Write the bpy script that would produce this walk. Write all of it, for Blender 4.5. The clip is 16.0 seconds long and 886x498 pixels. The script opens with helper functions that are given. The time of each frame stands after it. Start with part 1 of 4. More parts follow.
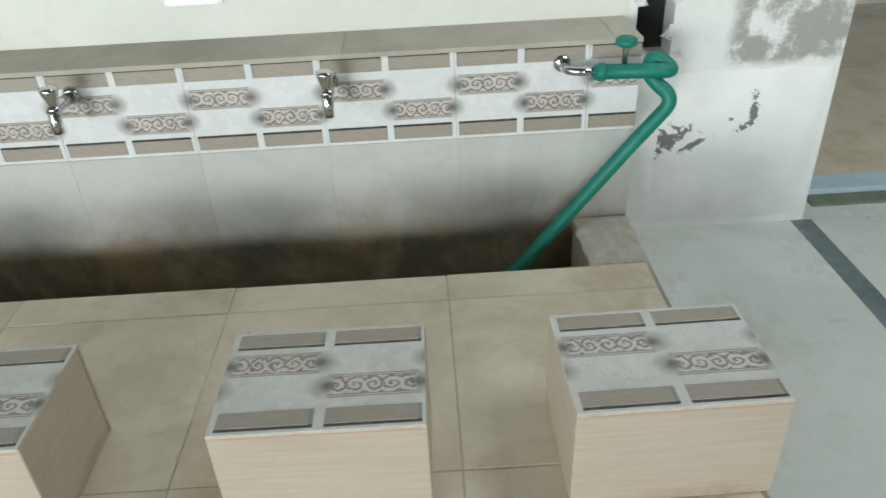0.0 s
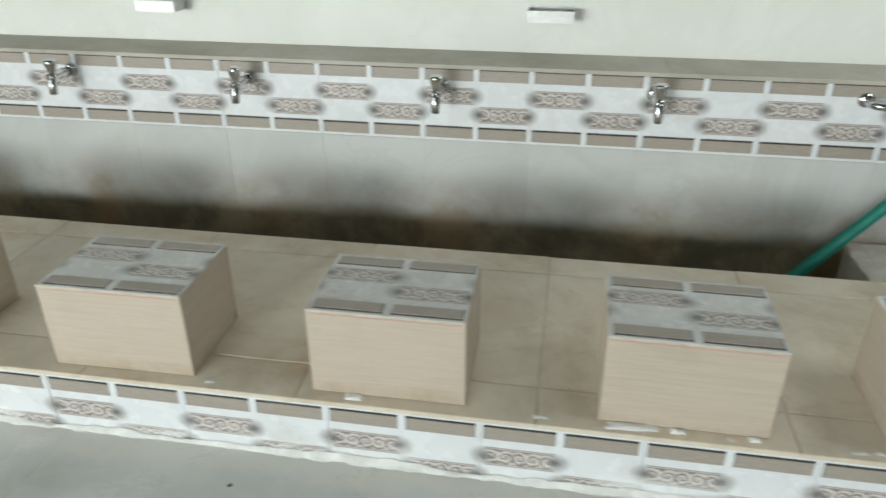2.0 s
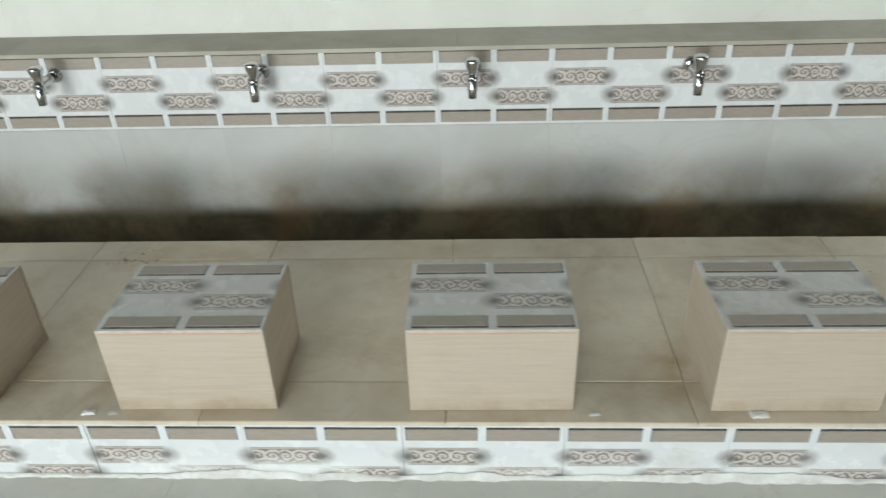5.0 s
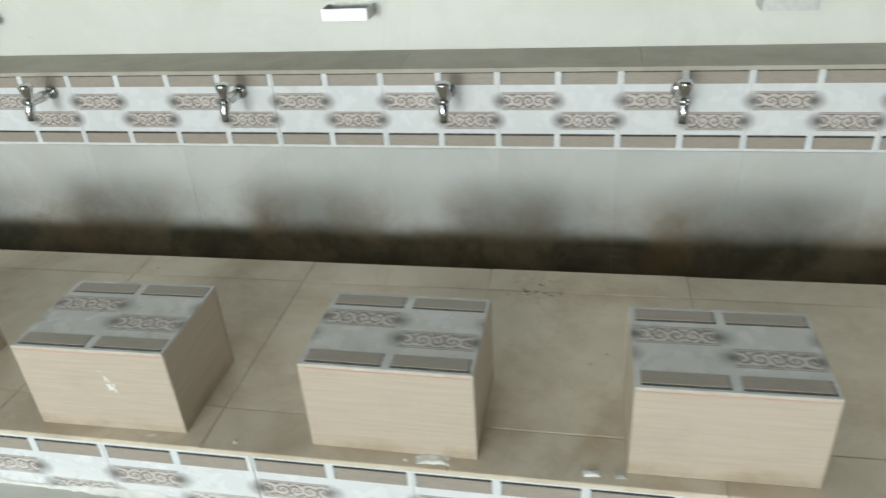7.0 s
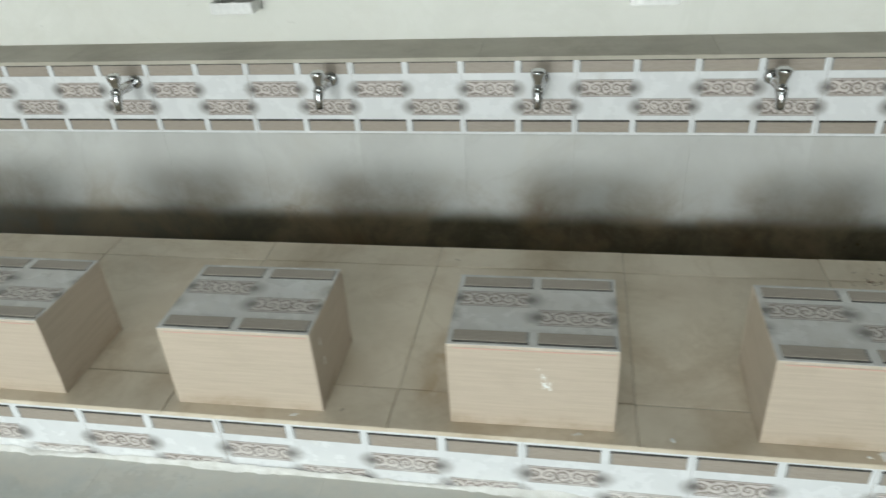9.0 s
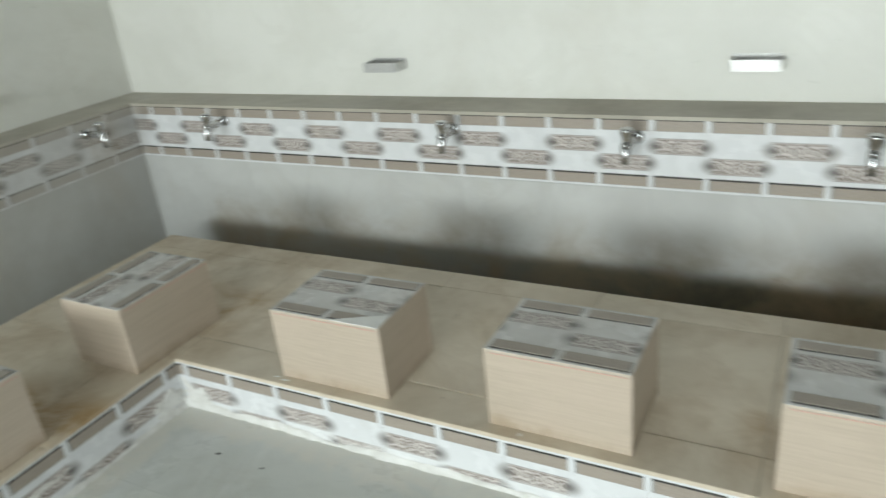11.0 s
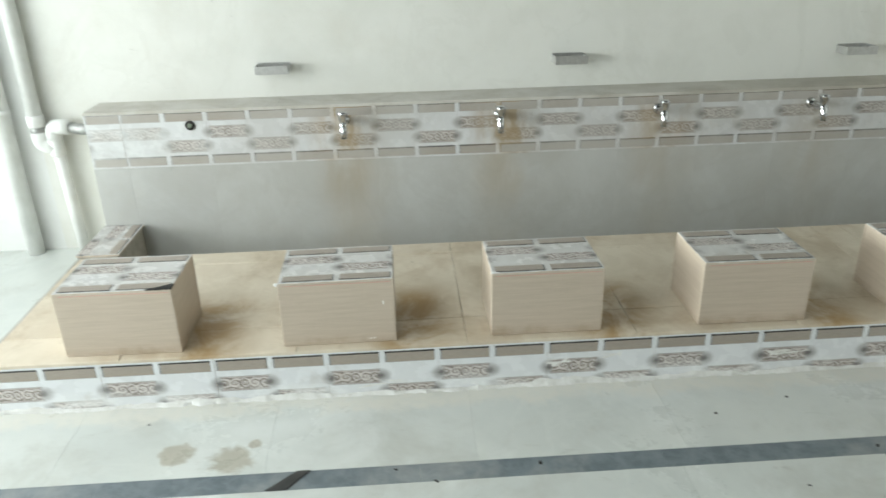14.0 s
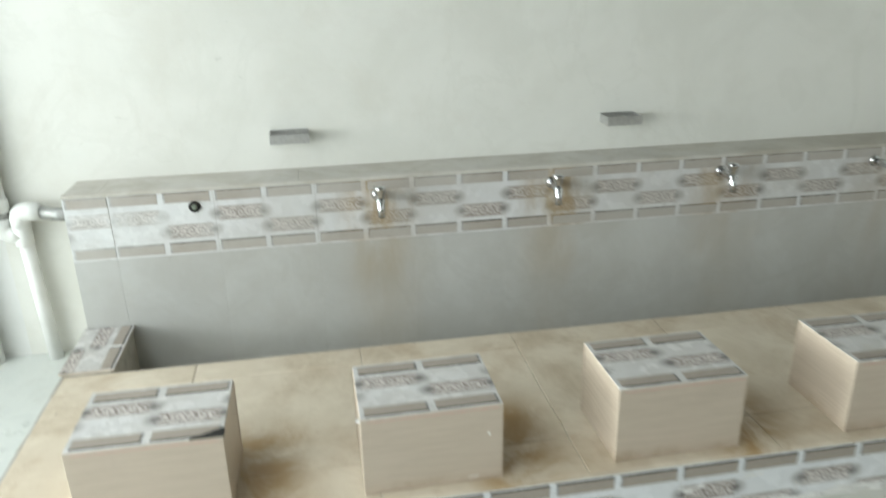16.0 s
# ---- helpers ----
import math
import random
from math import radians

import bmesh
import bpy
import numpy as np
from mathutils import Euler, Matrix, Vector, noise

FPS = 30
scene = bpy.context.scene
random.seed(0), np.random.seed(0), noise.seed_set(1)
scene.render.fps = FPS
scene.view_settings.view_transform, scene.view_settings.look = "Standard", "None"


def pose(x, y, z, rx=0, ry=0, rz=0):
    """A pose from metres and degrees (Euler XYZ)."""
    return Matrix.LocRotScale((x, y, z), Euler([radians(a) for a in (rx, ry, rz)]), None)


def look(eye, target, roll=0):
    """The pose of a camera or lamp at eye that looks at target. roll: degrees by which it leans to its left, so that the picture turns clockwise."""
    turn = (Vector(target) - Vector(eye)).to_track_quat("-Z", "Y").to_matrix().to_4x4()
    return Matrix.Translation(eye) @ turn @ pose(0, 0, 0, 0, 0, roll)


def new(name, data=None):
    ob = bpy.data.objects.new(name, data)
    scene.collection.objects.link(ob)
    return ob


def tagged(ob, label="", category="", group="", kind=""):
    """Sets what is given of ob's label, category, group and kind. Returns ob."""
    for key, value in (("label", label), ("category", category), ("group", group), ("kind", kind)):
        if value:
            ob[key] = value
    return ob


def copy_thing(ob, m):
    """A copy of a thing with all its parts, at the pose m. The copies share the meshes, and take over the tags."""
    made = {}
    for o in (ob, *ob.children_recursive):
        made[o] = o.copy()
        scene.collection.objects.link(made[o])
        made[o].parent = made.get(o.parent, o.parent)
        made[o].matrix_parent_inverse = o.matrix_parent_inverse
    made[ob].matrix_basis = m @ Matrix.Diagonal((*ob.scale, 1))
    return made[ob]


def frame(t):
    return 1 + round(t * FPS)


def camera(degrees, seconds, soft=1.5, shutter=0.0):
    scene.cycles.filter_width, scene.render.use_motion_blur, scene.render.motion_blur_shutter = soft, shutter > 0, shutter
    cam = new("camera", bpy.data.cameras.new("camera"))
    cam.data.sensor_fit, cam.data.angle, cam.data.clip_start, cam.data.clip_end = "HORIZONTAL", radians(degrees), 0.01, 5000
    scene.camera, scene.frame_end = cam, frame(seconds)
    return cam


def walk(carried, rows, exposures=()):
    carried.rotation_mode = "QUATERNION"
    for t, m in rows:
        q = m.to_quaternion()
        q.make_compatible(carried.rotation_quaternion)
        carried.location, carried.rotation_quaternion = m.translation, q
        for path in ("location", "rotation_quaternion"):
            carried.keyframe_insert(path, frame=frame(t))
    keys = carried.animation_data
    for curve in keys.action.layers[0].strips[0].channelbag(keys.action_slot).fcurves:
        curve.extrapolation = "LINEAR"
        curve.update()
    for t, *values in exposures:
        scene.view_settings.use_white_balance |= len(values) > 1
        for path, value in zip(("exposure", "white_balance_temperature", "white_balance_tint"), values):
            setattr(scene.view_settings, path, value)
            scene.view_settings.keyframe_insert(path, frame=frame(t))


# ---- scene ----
cam = camera(62.0, 16.0, shutter=0.5)
PATH = [
    (0, (8.187, -2.115, 1.446), (8.214, -0.423, 0.38), -3.0),
    (0.5, (8.117, -2.204, 1.408), (8.06, -0.471, 0.412), -3.1),
    (1, (7.952, -2.427, 1.44), (7.839, -0.667, 0.498), -0.4),
    (1.5, (7.816, -2.574, 1.443), (7.661, -0.82, 0.496), -1.7),
    (2, (7.606, -2.626, 1.446), (7.308, -0.881, 0.517), -0.2),
    (2.5, (7.33, -2.602, 1.478), (6.967, -0.901, 0.489), -2.3),
    (3, (7.138, -2.618, 1.506), (6.741, -0.927, 0.515), -2.6),
    (3.2, (7.064, -2.641, 1.516), (6.73, -0.937, 0.524), -2.9),
    (5.3, (6.286, -2.513, 1.515), (6.195, -0.806, 0.478), -2.0),
    (5.5, (6.187, -2.514, 1.512), (6.077, -0.793, 0.499), -2.5),
    (6, (5.92, -2.508, 1.511), (5.73, -0.791, 0.502), -2.8),
    (6.5, (5.646, -2.436, 1.497), (5.321, -0.735, 0.497), -4.7),
    (7, (5.376, -2.377, 1.503), (5.011, -0.682, 0.505), -4.1),
    (7.5, (5.095, -2.365, 1.496), (4.77, -0.69, 0.451), -2.5),
    (8, (4.788, -2.405, 1.516), (4.536, -0.758, 0.41), -4.2),
    (8.2, (4.696, -2.417, 1.53), (4.421, -0.769, 0.431), -4.2),
    (10.3, (3.562, -2.684, 1.577), (3.08, -0.974, 0.658), -4.5),
    (10.5, (3.47, -2.699, 1.587), (2.895, -1.013, 0.678), -4.4),
    (11, (3.282, -2.677, 1.539), (2.381, -1.091, 0.719), -6.3),
    (11.5, (3.145, -2.756, 1.565), (1.971, -1.374, 0.72), -4.2),
    (12, (3.168, -2.831, 1.557), (1.768, -1.687, 0.702), -3.0),
    (12.5, (3.248, -2.97, 1.554), (1.763, -1.933, 0.706), -0.0),
    (13, (3.394, -3.03, 1.569), (1.737, -2.292, 0.727), 0.2),
    (13.5, (3.55, -3.04, 1.603), (1.764, -2.718, 0.763), 0.3),
    (14, (3.601, -3.158, 1.591), (1.771, -3.059, 0.79), -1.4),
    (14.5, (3.602, -3.386, 1.574), (1.756, -3.286, 0.811), -1.5),
    (15, (3.557, -3.502, 1.561), (1.721, -3.285, 0.798), -0.2),
    (15.5, (3.328, -3.575, 1.539), (1.505, -3.232, 0.789), 0.4),
    (16, (3.002, -3.672, 1.612), (1.156, -3.36, 0.906), -1.2),
]
EXPOSURES = [(0, 0.15), (0.5, 0.11), (1.0, 0.20), (1.5, 0.08), (2.0, 0.02), (3, -0.01), (7, -0.10), (10.5, -0.28), (11.5, -0.06), (12.5, 0.29), (13.5, 0.43), (14.0, 0.09), (14.5, -0.14), (15.0, -0.12), (15.5, -0.03), (16, 0.02)]
walk(cam, [(t, look(eye, target, roll)) for t, eye, target, roll in PATH], exposures=EXPOSURES)

# ---- world, lights, exposure ----
world = bpy.data.worlds.new("world")
scene.world = world
world.use_nodes = True
wn = world.node_tree
sky = wn.nodes.new("ShaderNodeTexSky")
sky.sky_type, sky.sun_disc = "NISHITA", False
sky.sun_elevation, sky.sun_rotation = radians(48), radians(200)
wn.links.new(sky.outputs[0], wn.nodes["Background"].inputs[0])
wn.nodes["Background"].inputs[1].default_value = 0.05
scene.view_settings.exposure = 0.0

SOUTH, EAST, CEIL = -17.0, 12.6, 3.1
DOORWAYS = [(-0.25, 3.4, 0.7, 3.0), (8.6, 11.0, 0.7, 3.0)]  # bright openings at the far end of the hall: x, x, z, z
ROOF_FILLS = [(0.2, 5.8, -6.6, -4.8), (9.7, 11.2, -1.8, -0.4)]  # unseen roof openings added for fill lamps: x, x, y, y

SCREEN, FILL_BAYS = -7.6, [(0.3, 6.4, 2.6), (7.2, 10.2, 2.6)]  # unseen bays added between wash place and court for a fill lamp: x, x, height


def opening_lamp(name, eye, target, w, h, energy):
    lamp = bpy.data.lights.new(name, "AREA")
    lamp.shape, lamp.size, lamp.size_y, lamp.energy, lamp.color = "RECTANGLE", w, h, energy, (0.91, 0.985, 0.97)
    new(name, lamp).matrix_world = look(eye, target)


for (x0, x1, z0, z1), energy in zip(DOORWAYS, (950, 230)):
    opening_lamp("doorway_daylight", ((x0 + x1) / 2, SOUTH - 0.1, (z0 + z1) / 2), ((x0 + x1) / 2, 0, (z0 + z1) / 2 - 0.001), x1 - x0 - 0.05, z1 - z0 - 0.05, energy)
# low fill lamp added out of view to light seat fronts and west wall
x0, x1, z1 = FILL_BAYS[0]
opening_lamp("colonnade_daylight", ((x0 + x1) / 2, SCREEN - 0.1, 1.55), ((x0 + x1) / 2, 0, 1.549), x1 - x0 - 0.4, 1.9, 240)
# unseen fill lamps added overhead to brighten west seats and east plaster
for (x0, x1, y0, y1), energy in zip(ROOF_FILLS, (95, 45)):
    opening_lamp("light_well_daylight", ((x0 + x1) / 2, (y0 + y1) / 2, CEIL + 0.05), ((x0 + x1) / 2, (y0 + y1) / 2 + 0.001, 0), x1 - x0 - 0.05, y1 - y0 - 0.05, energy)


# ---- materials ----
class Graph:
    """A small writer of shader graphs."""

    def __init__(self, name):
        self.mat = bpy.data.materials.new(name)
        self.mat.use_nodes = True
        self.tree = self.mat.node_tree
        self.bsdf = self.tree.nodes["Principled BSDF"]
        self.tc = self.tree.nodes.new("ShaderNodeTexCoord")
        self.geo = self.tree.nodes.new("ShaderNodeNewGeometry")
        self.info = self.tree.nodes.new("ShaderNodeObjectInfo")

    def put(self, socket, value):
        if isinstance(value, bpy.types.NodeSocket):
            self.tree.links.new(value, socket)
        else:
            socket.default_value = value

    def m(self, op, a, b=0.0, c=0.0):
        n = self.tree.nodes.new("ShaderNodeMath")
        n.operation = op
        for s, v in zip(n.inputs, (a, b, c)):
            self.put(s, v)
        return n.outputs[0]

    def step(self, x, lo, hi, a=0.0, b=1.0):
        n = self.tree.nodes.new("ShaderNodeMapRange")
        n.interpolation_type = "SMOOTHSTEP"
        for key, v in (("Value", x), ("From Min", lo), ("From Max", hi), ("To Min", a), ("To Max", b)):
            self.put(n.inputs[key], v)
        return n.outputs[0]

    def split(self, vec):
        n = self.tree.nodes.new("ShaderNodeSeparateXYZ")
        self.put(n.inputs[0], vec)
        return n.outputs

    def scaled(self, vec, s):
        n = self.tree.nodes.new("ShaderNodeVectorMath")
        n.operation = "MULTIPLY"
        self.put(n.inputs[0], vec)
        n.inputs[1].default_value = s
        return n.outputs[0]

    def shifted(self, vec):
        """Shift a pattern by the object's own random number."""
        n = self.tree.nodes.new("ShaderNodeVectorMath")
        n.operation = "ADD"
        self.put(n.inputs[0], vec)
        c = self.tree.nodes.new("ShaderNodeCombineXYZ")
        for k in range(3):
            self.put(c.inputs[k], self.m("MULTIPLY", self.info.outputs["Random"], 7.0 + 3 * k))
        self.put(n.inputs[1], c.outputs[0])
        return n.outputs[0]

    def noise(self, vec, scale, detail=4.0, rough=0.6, dist=0.0):
        n = self.tree.nodes.new("ShaderNodeTexNoise")
        self.put(n.inputs["Vector"], vec)
        for key, v in (("Scale", scale), ("Detail", detail), ("Roughness", rough), ("Distortion", dist)):
            n.inputs[key].default_value = v
        return n.outputs["Fac"]

    def mix(self, f, a, b):
        n = self.tree.nodes.new("ShaderNodeMix")
        n.data_type = "RGBA"
        self.put(n.inputs[0], f)
        self.put(n.inputs[6], a if isinstance(a, bpy.types.NodeSocket) else (*a, 1))
        self.put(n.inputs[7], b if isinstance(b, bpy.types.NodeSocket) else (*b, 1))
        return n.outputs[2]

    def done(self, colour, rough, bump=None, depth=0.002, metal=0.0):
        self.put(self.bsdf.inputs["Base Color"], colour if isinstance(colour, bpy.types.NodeSocket) else (*colour, 1))
        self.put(self.bsdf.inputs["Roughness"], rough)
        self.bsdf.inputs["Metallic"].default_value = metal
        if bump is not None:
            n = self.tree.nodes.new("ShaderNodeBump")
            n.inputs["Strength"].default_value, n.inputs["Distance"].default_value = 0.6, depth
            self.put(n.inputs["Height"], bump)
            self.put(self.bsdf.inputs["Normal"], n.outputs[0])
        return self.mat


def stone(name, base, vein, dirt, scale=1.0, rough=0.35, dirtiness=0.35, vary=0.06, bump=0.0006):
    """Polished or abraded stone: clouds, thin veins, dirt in patches, a small change from slab to slab."""
    g = Graph(name)
    p = g.geo.outputs["Position"]
    q = g.shifted(p)
    clouds = g.noise(q, 3.2 * scale, 5, 0.6, 0.4)
    c = g.mix(g.step(clouds, 0.35, 0.7), base, vein)
    lines = g.m("ABSOLUTE", g.m("SUBTRACT", g.noise(q, 2.3 * scale, 6, 0.62, 1.2), 0.5))
    c = g.mix(g.step(lines, 0.0, 0.035, 0.45, 0.0), c, vein)
    fine = g.noise(p, 55.0, 3, 0.7)
    patches = g.noise(p, 2.0, 6, 0.7, 0.3)
    c = g.mix(g.m("MULTIPLY", g.step(patches, 0.48, 0.72), dirtiness), c, dirt)
    c = g.mix(g.step(g.noise(p, 130.0, 2, 0.5), 0.66, 0.74, 0.0, 0.35 * dirtiness), c, dirt)
    tone = g.m("MULTIPLY_ADD", g.info.outputs["Random"], vary, -vary / 2)
    c = g.mix(g.m("ADD", g.m("MULTIPLY", fine, 0.12), tone), c, vein)
    r = g.step(g.m("ADD", patches, g.m("MULTIPLY", fine, 0.2)), 0.3, 0.9, rough * 0.8, min(1.0, rough * 1.7))
    return g, c, r, fine


def plain_stone(name, *args, **kw):
    g, c, r, f = stone(name, *args, **kw)
    return g.done(c, r, f, kw.get("bump", 0.0006))


BRICK_V = (0.1075, -0.1105)  # heights of the two printed brick rows on a tile
TW, TH = 0.400, 0.283  # the patterned ceramic tile


def pattern_material():
    """White glazed tile with two printed scroll panels, soft brown smudges at the ends of each."""
    g = Graph("patterned_tile_glaze")
    p = g.tc.outputs["Object"]
    u, v, _ = g.split(p)
    white, smudge = (0.735, 0.75, 0.765), (0.10, 0.088, 0.082)
    w = g.geo.outputs["Position"]
    x, y, z = g.split(w)
    c = g.mix(g.step(g.noise(p, 9.0, 3), 0.35, 0.75, 0.0, 0.35), white, (0.65, 0.665, 0.675))
    # dimmer seat and kerb tops painted in as a patchy grey-brown tone
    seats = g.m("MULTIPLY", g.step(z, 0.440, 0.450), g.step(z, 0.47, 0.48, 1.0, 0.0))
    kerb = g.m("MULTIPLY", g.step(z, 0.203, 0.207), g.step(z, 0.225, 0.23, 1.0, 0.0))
    top_shade = g.m("MULTIPLY", g.step(g.noise(w, 6.0, 6, 0.7), 0.25, 0.65, 0.30, 0.62), g.m("ADD", g.m("MULTIPLY", seats, 0.85), kerb))
    c = g.mix(top_shade, c, (0.43, 0.39, 0.345))
    ragged = g.m("MULTIPLY", g.m("SUBTRACT", g.noise(p, 70.0, 3), 0.5), 0.18)
    blots = []
    for cu, cv in ((-0.012, 0.031), (-0.188, 0.031), (0.212, 0.031), (0.012, -0.037), (-0.212, -0.037), (0.188, -0.037)):
        dx, dy = g.m("DIVIDE", g.m("SUBTRACT", u, cu), 0.046), g.m("DIVIDE", g.m("SUBTRACT", v, cv), 0.037)
        far = g.m("ADD", g.m("SQRT", g.m("ADD", g.m("MULTIPLY", dx, dx), g.m("MULTIPLY", dy, dy))), ragged)
        blots.append(far)
        c = g.mix(g.step(far, 0.45, 1.05, 0.68, 0.0), c, (0.29, 0.275, 0.265))
    for cu, cv, hw, hh in ((-0.1, 0.031, 0.0895, 0.0295), (0.1, -0.037, 0.0895, 0.0295)):
        du, dv = g.m("SUBTRACT", u, cu), g.m("SUBTRACT", v, cv)
        ax, ay = g.m("ABSOLUTE", du), g.m("ABSOLUTE", dv)
        inside = g.m("MULTIPLY", g.step(ax, hw - 0.012, hw, 1.0, 0.0), g.m("LESS_THAN", ay, hh))
        c = g.mix(inside, c, (0.57, 0.525, 0.495))
        # a row of curling tendrils: one spiral a cell, turning the other way in every second cell
        cell = g.m("DIVIDE", g.m("ADD", du, hw), 0.0358)
        turn = g.m("MULTIPLY_ADD", g.m("MODULO", g.m("FLOOR", cell), 2.0), 2.0, -1.0)
        sx = g.m("MULTIPLY", g.m("MULTIPLY", g.m("SUBTRACT", g.m("FRACT", cell), 0.5), 0.0358), turn)
        wob = g.m("MULTIPLY", g.m("SUBTRACT", g.noise(p, 75.0, 2), 0.5), 8.5)
        radius = g.m("SQRT", g.m("ADD", g.m("MULTIPLY", sx, sx), g.m("MULTIPLY", dv, dv)))
        curl = g.m("SINE", g.m("ADD", g.m("MULTIPLY_ADD", radius, 470.0, g.m("ARCTAN2", dv, sx)), wob))
        field = g.m("MULTIPLY", g.step(ax, hw - 0.012, hw - 0.006, 1.0, 0.0), g.m("LESS_THAN", ay, hh - 0.0065))
        c = g.mix(g.m("MULTIPLY", field, g.step(curl, 0.0, 0.6, 0.0, 0.8)), c, (0.165, 0.13, 0.115))
        c = g.mix(g.m("MULTIPLY", field, g.step(curl, -0.95, -0.6, 0.4, 0.0)), c, (0.66, 0.625, 0.60))
        line = g.m("MINIMUM", g.m("ABSOLUTE", g.m("SUBTRACT", ay, hh)), g.m("ABSOLUTE", g.m("SUBTRACT", ay, hh - 0.0055)))
        rule = g.m("MULTIPLY", g.step(line, 0.0008, 0.0022, 0.7, 0.0), g.step(ax, hw - 0.004, hw + 0.002, 1.0, 0.0))
        c = g.mix(rule, c, (0.17, 0.14, 0.125))
    for far in blots:
        c = g.mix(g.step(far, 0.08, 0.55, 0.78, 0.0), c, smudge)
    for cu in (-0.1, 0.1):
        for cv in BRICK_V:
            ax, ay = g.m("ABSOLUTE", g.m("SUBTRACT", u, cu - 0.0030)), g.m("ABSOLUTE", g.m("SUBTRACT", v, cv + 0.0030))
            grey = g.m("MULTIPLY", g.m("LESS_THAN", ax, 0.0900), g.m("LESS_THAN", ay, 0.0232))
            c = g.mix(g.m("MULTIPLY", grey, 0.8), c, (0.20, 0.195, 0.185))
            dark = g.m("MULTIPLY", grey, g.m("GREATER_THAN", g.m("SUBTRACT", v, cv), 0.0180))
            c = g.mix(g.m("MULTIPLY", dark, 0.93), c, (0.035, 0.033, 0.030))
    c = g.mix(g.step(g.noise(w, 5.0, 6, 0.7), 0.55, 0.8, 0.0, 0.45), c, (0.42, 0.36, 0.27))
    wash = g.m("MULTIPLY", g.step(g.noise(g.scaled(w, (3.0, 3.0, 9.0)), 1.0, 6, 0.7, 0.4), 0.45, 0.64, 0.0, 0.75), g.step(z, 0.01, 0.10, 1.0, 0.0))
    c = g.mix(wash, c, (0.85, 0.86, 0.855))
    tap_gap = g.m("ABSOLUTE", g.m("SUBTRACT", g.m("FRACT", g.m("DIVIDE", g.m("ADD", y, 7.83), 0.8)), 0.5))
    run = g.m("MULTIPLY", g.step(tap_gap, 0.04, 0.28, 1.0, 0.0), g.step(g.noise(g.scaled(w, (7.0, 7.0, 3.0)), 1.0, 4, 0.65), 0.34, 0.60, 0.15, 0.85))
    run = g.m("MULTIPLY", run, g.m("MULTIPLY", g.step(x, -0.03, 0.05, 1.0, 0.0), g.m("MULTIPLY", g.step(z, 0.48, 0.50), g.step(y, -3.85, -3.7))))
    lime = g.m("MULTIPLY", g.step(g.noise(w, 3.0, 5, 0.65), 0.35, 0.65, 0.2, 0.55), g.m("MULTIPLY", g.step(x, -0.03, 0.05, 1.0, 0.0), g.step(z, 0.48, 0.50)))
    c = g.mix(lime, c, (0.50, 0.49, 0.46))
    brushed = g.m("MULTIPLY", g.step(g.noise(g.scaled(w, (3.0, 3.0, 8.0)), 1.6, 6, 0.7, 0.5), 0.40, 0.66, 0.05, 0.6), g.m("MULTIPLY", g.step(y, -4.35, -3.95, 1.0, 0.0), g.m("MULTIPLY", g.step(x, -0.03, 0.05, 1.0, 0.0), g.step(z, 0.48, 0.50))))
    c = g.mix(brushed, c, (0.74, 0.76, 0.76))
    c = g.mix(g.m("MULTIPLY", run, g.step(y, -2.6, -1.0, 1.0, 0.3)), c, (0.37, 0.275, 0.155))
    return g.done(c, g.step(g.noise(w, 14.0, 4), 0.3, 0.8, 0.16, 0.42), g.noise(p, 90.0, 2), 0.0003)


def brick_material():
    g = Graph("printed_brick_beige")
    p = g.shifted(g.tc.outputs["Object"])
    n = g.noise(g.scaled(p, (6.0, 60.0, 6.0)), 6.0, 4, 0.7)
    c = g.mix(g.step(n, 0.3, 0.75), (0.385, 0.335, 0.285), (0.30, 0.26, 0.22))
    w = g.geo.outputs["Position"]
    x, _, z = g.split(w)
    film = g.m("MULTIPLY", g.step(g.noise(w, 3.0, 5, 0.65), 0.30, 0.65, 0.25, 0.65), g.m("MULTIPLY", g.step(x, -0.03, 0.05, 1.0, 0.0), g.step(z, 0.48, 0.50)))
    c = g.mix(film, c, (0.50, 0.49, 0.46))
    return g.done(c, 0.42, n, 0.0004)


def seat_material():
    """Beige ceramic with fine level streaks, like a cut board."""
    g = Graph("seat_panel_beige")
    w = g.geo.outputs["Position"]
    p = g.shifted(w)
    n = g.noise(g.scaled(p, (5.0, 5.0, 120.0)), 1.0, 6, 0.78, 0.05)
    c = g.mix(g.step(n, 0.34, 0.68), (0.545, 0.462, 0.372), (0.475, 0.397, 0.313))
    c = g.mix(g.step(g.noise(p, 3.5, 4, 0.6), 0.4, 0.7, 0.0, 0.4), c, (0.55, 0.455, 0.37))
    c = g.mix(g.step(g.noise(g.scaled(p, (9.0, 9.0, 210.0)), 1.0, 3, 0.8), 0.60, 0.78, 0.0, 0.3), c, (0.63, 0.55, 0.47))
    c = g.mix(g.step(g.noise(w, 4.5, 6, 0.7, 0.3), 0.52, 0.75, 0.0, 0.35), c, (0.40, 0.335, 0.26))
    _, _, z = g.split(w)
    damp = g.m("MULTIPLY", g.noise(w, 7.0, 5, 0.7), g.step(z, 0.21, 0.30, 1.0, 0.0))
    c = g.mix(g.step(damp, 0.35, 0.7, 0.0, 0.5), c, (0.30, 0.21, 0.12))
    return g.done(c, g.step(n, 0.3, 0.8, 0.38, 0.55), n, 0.0004)


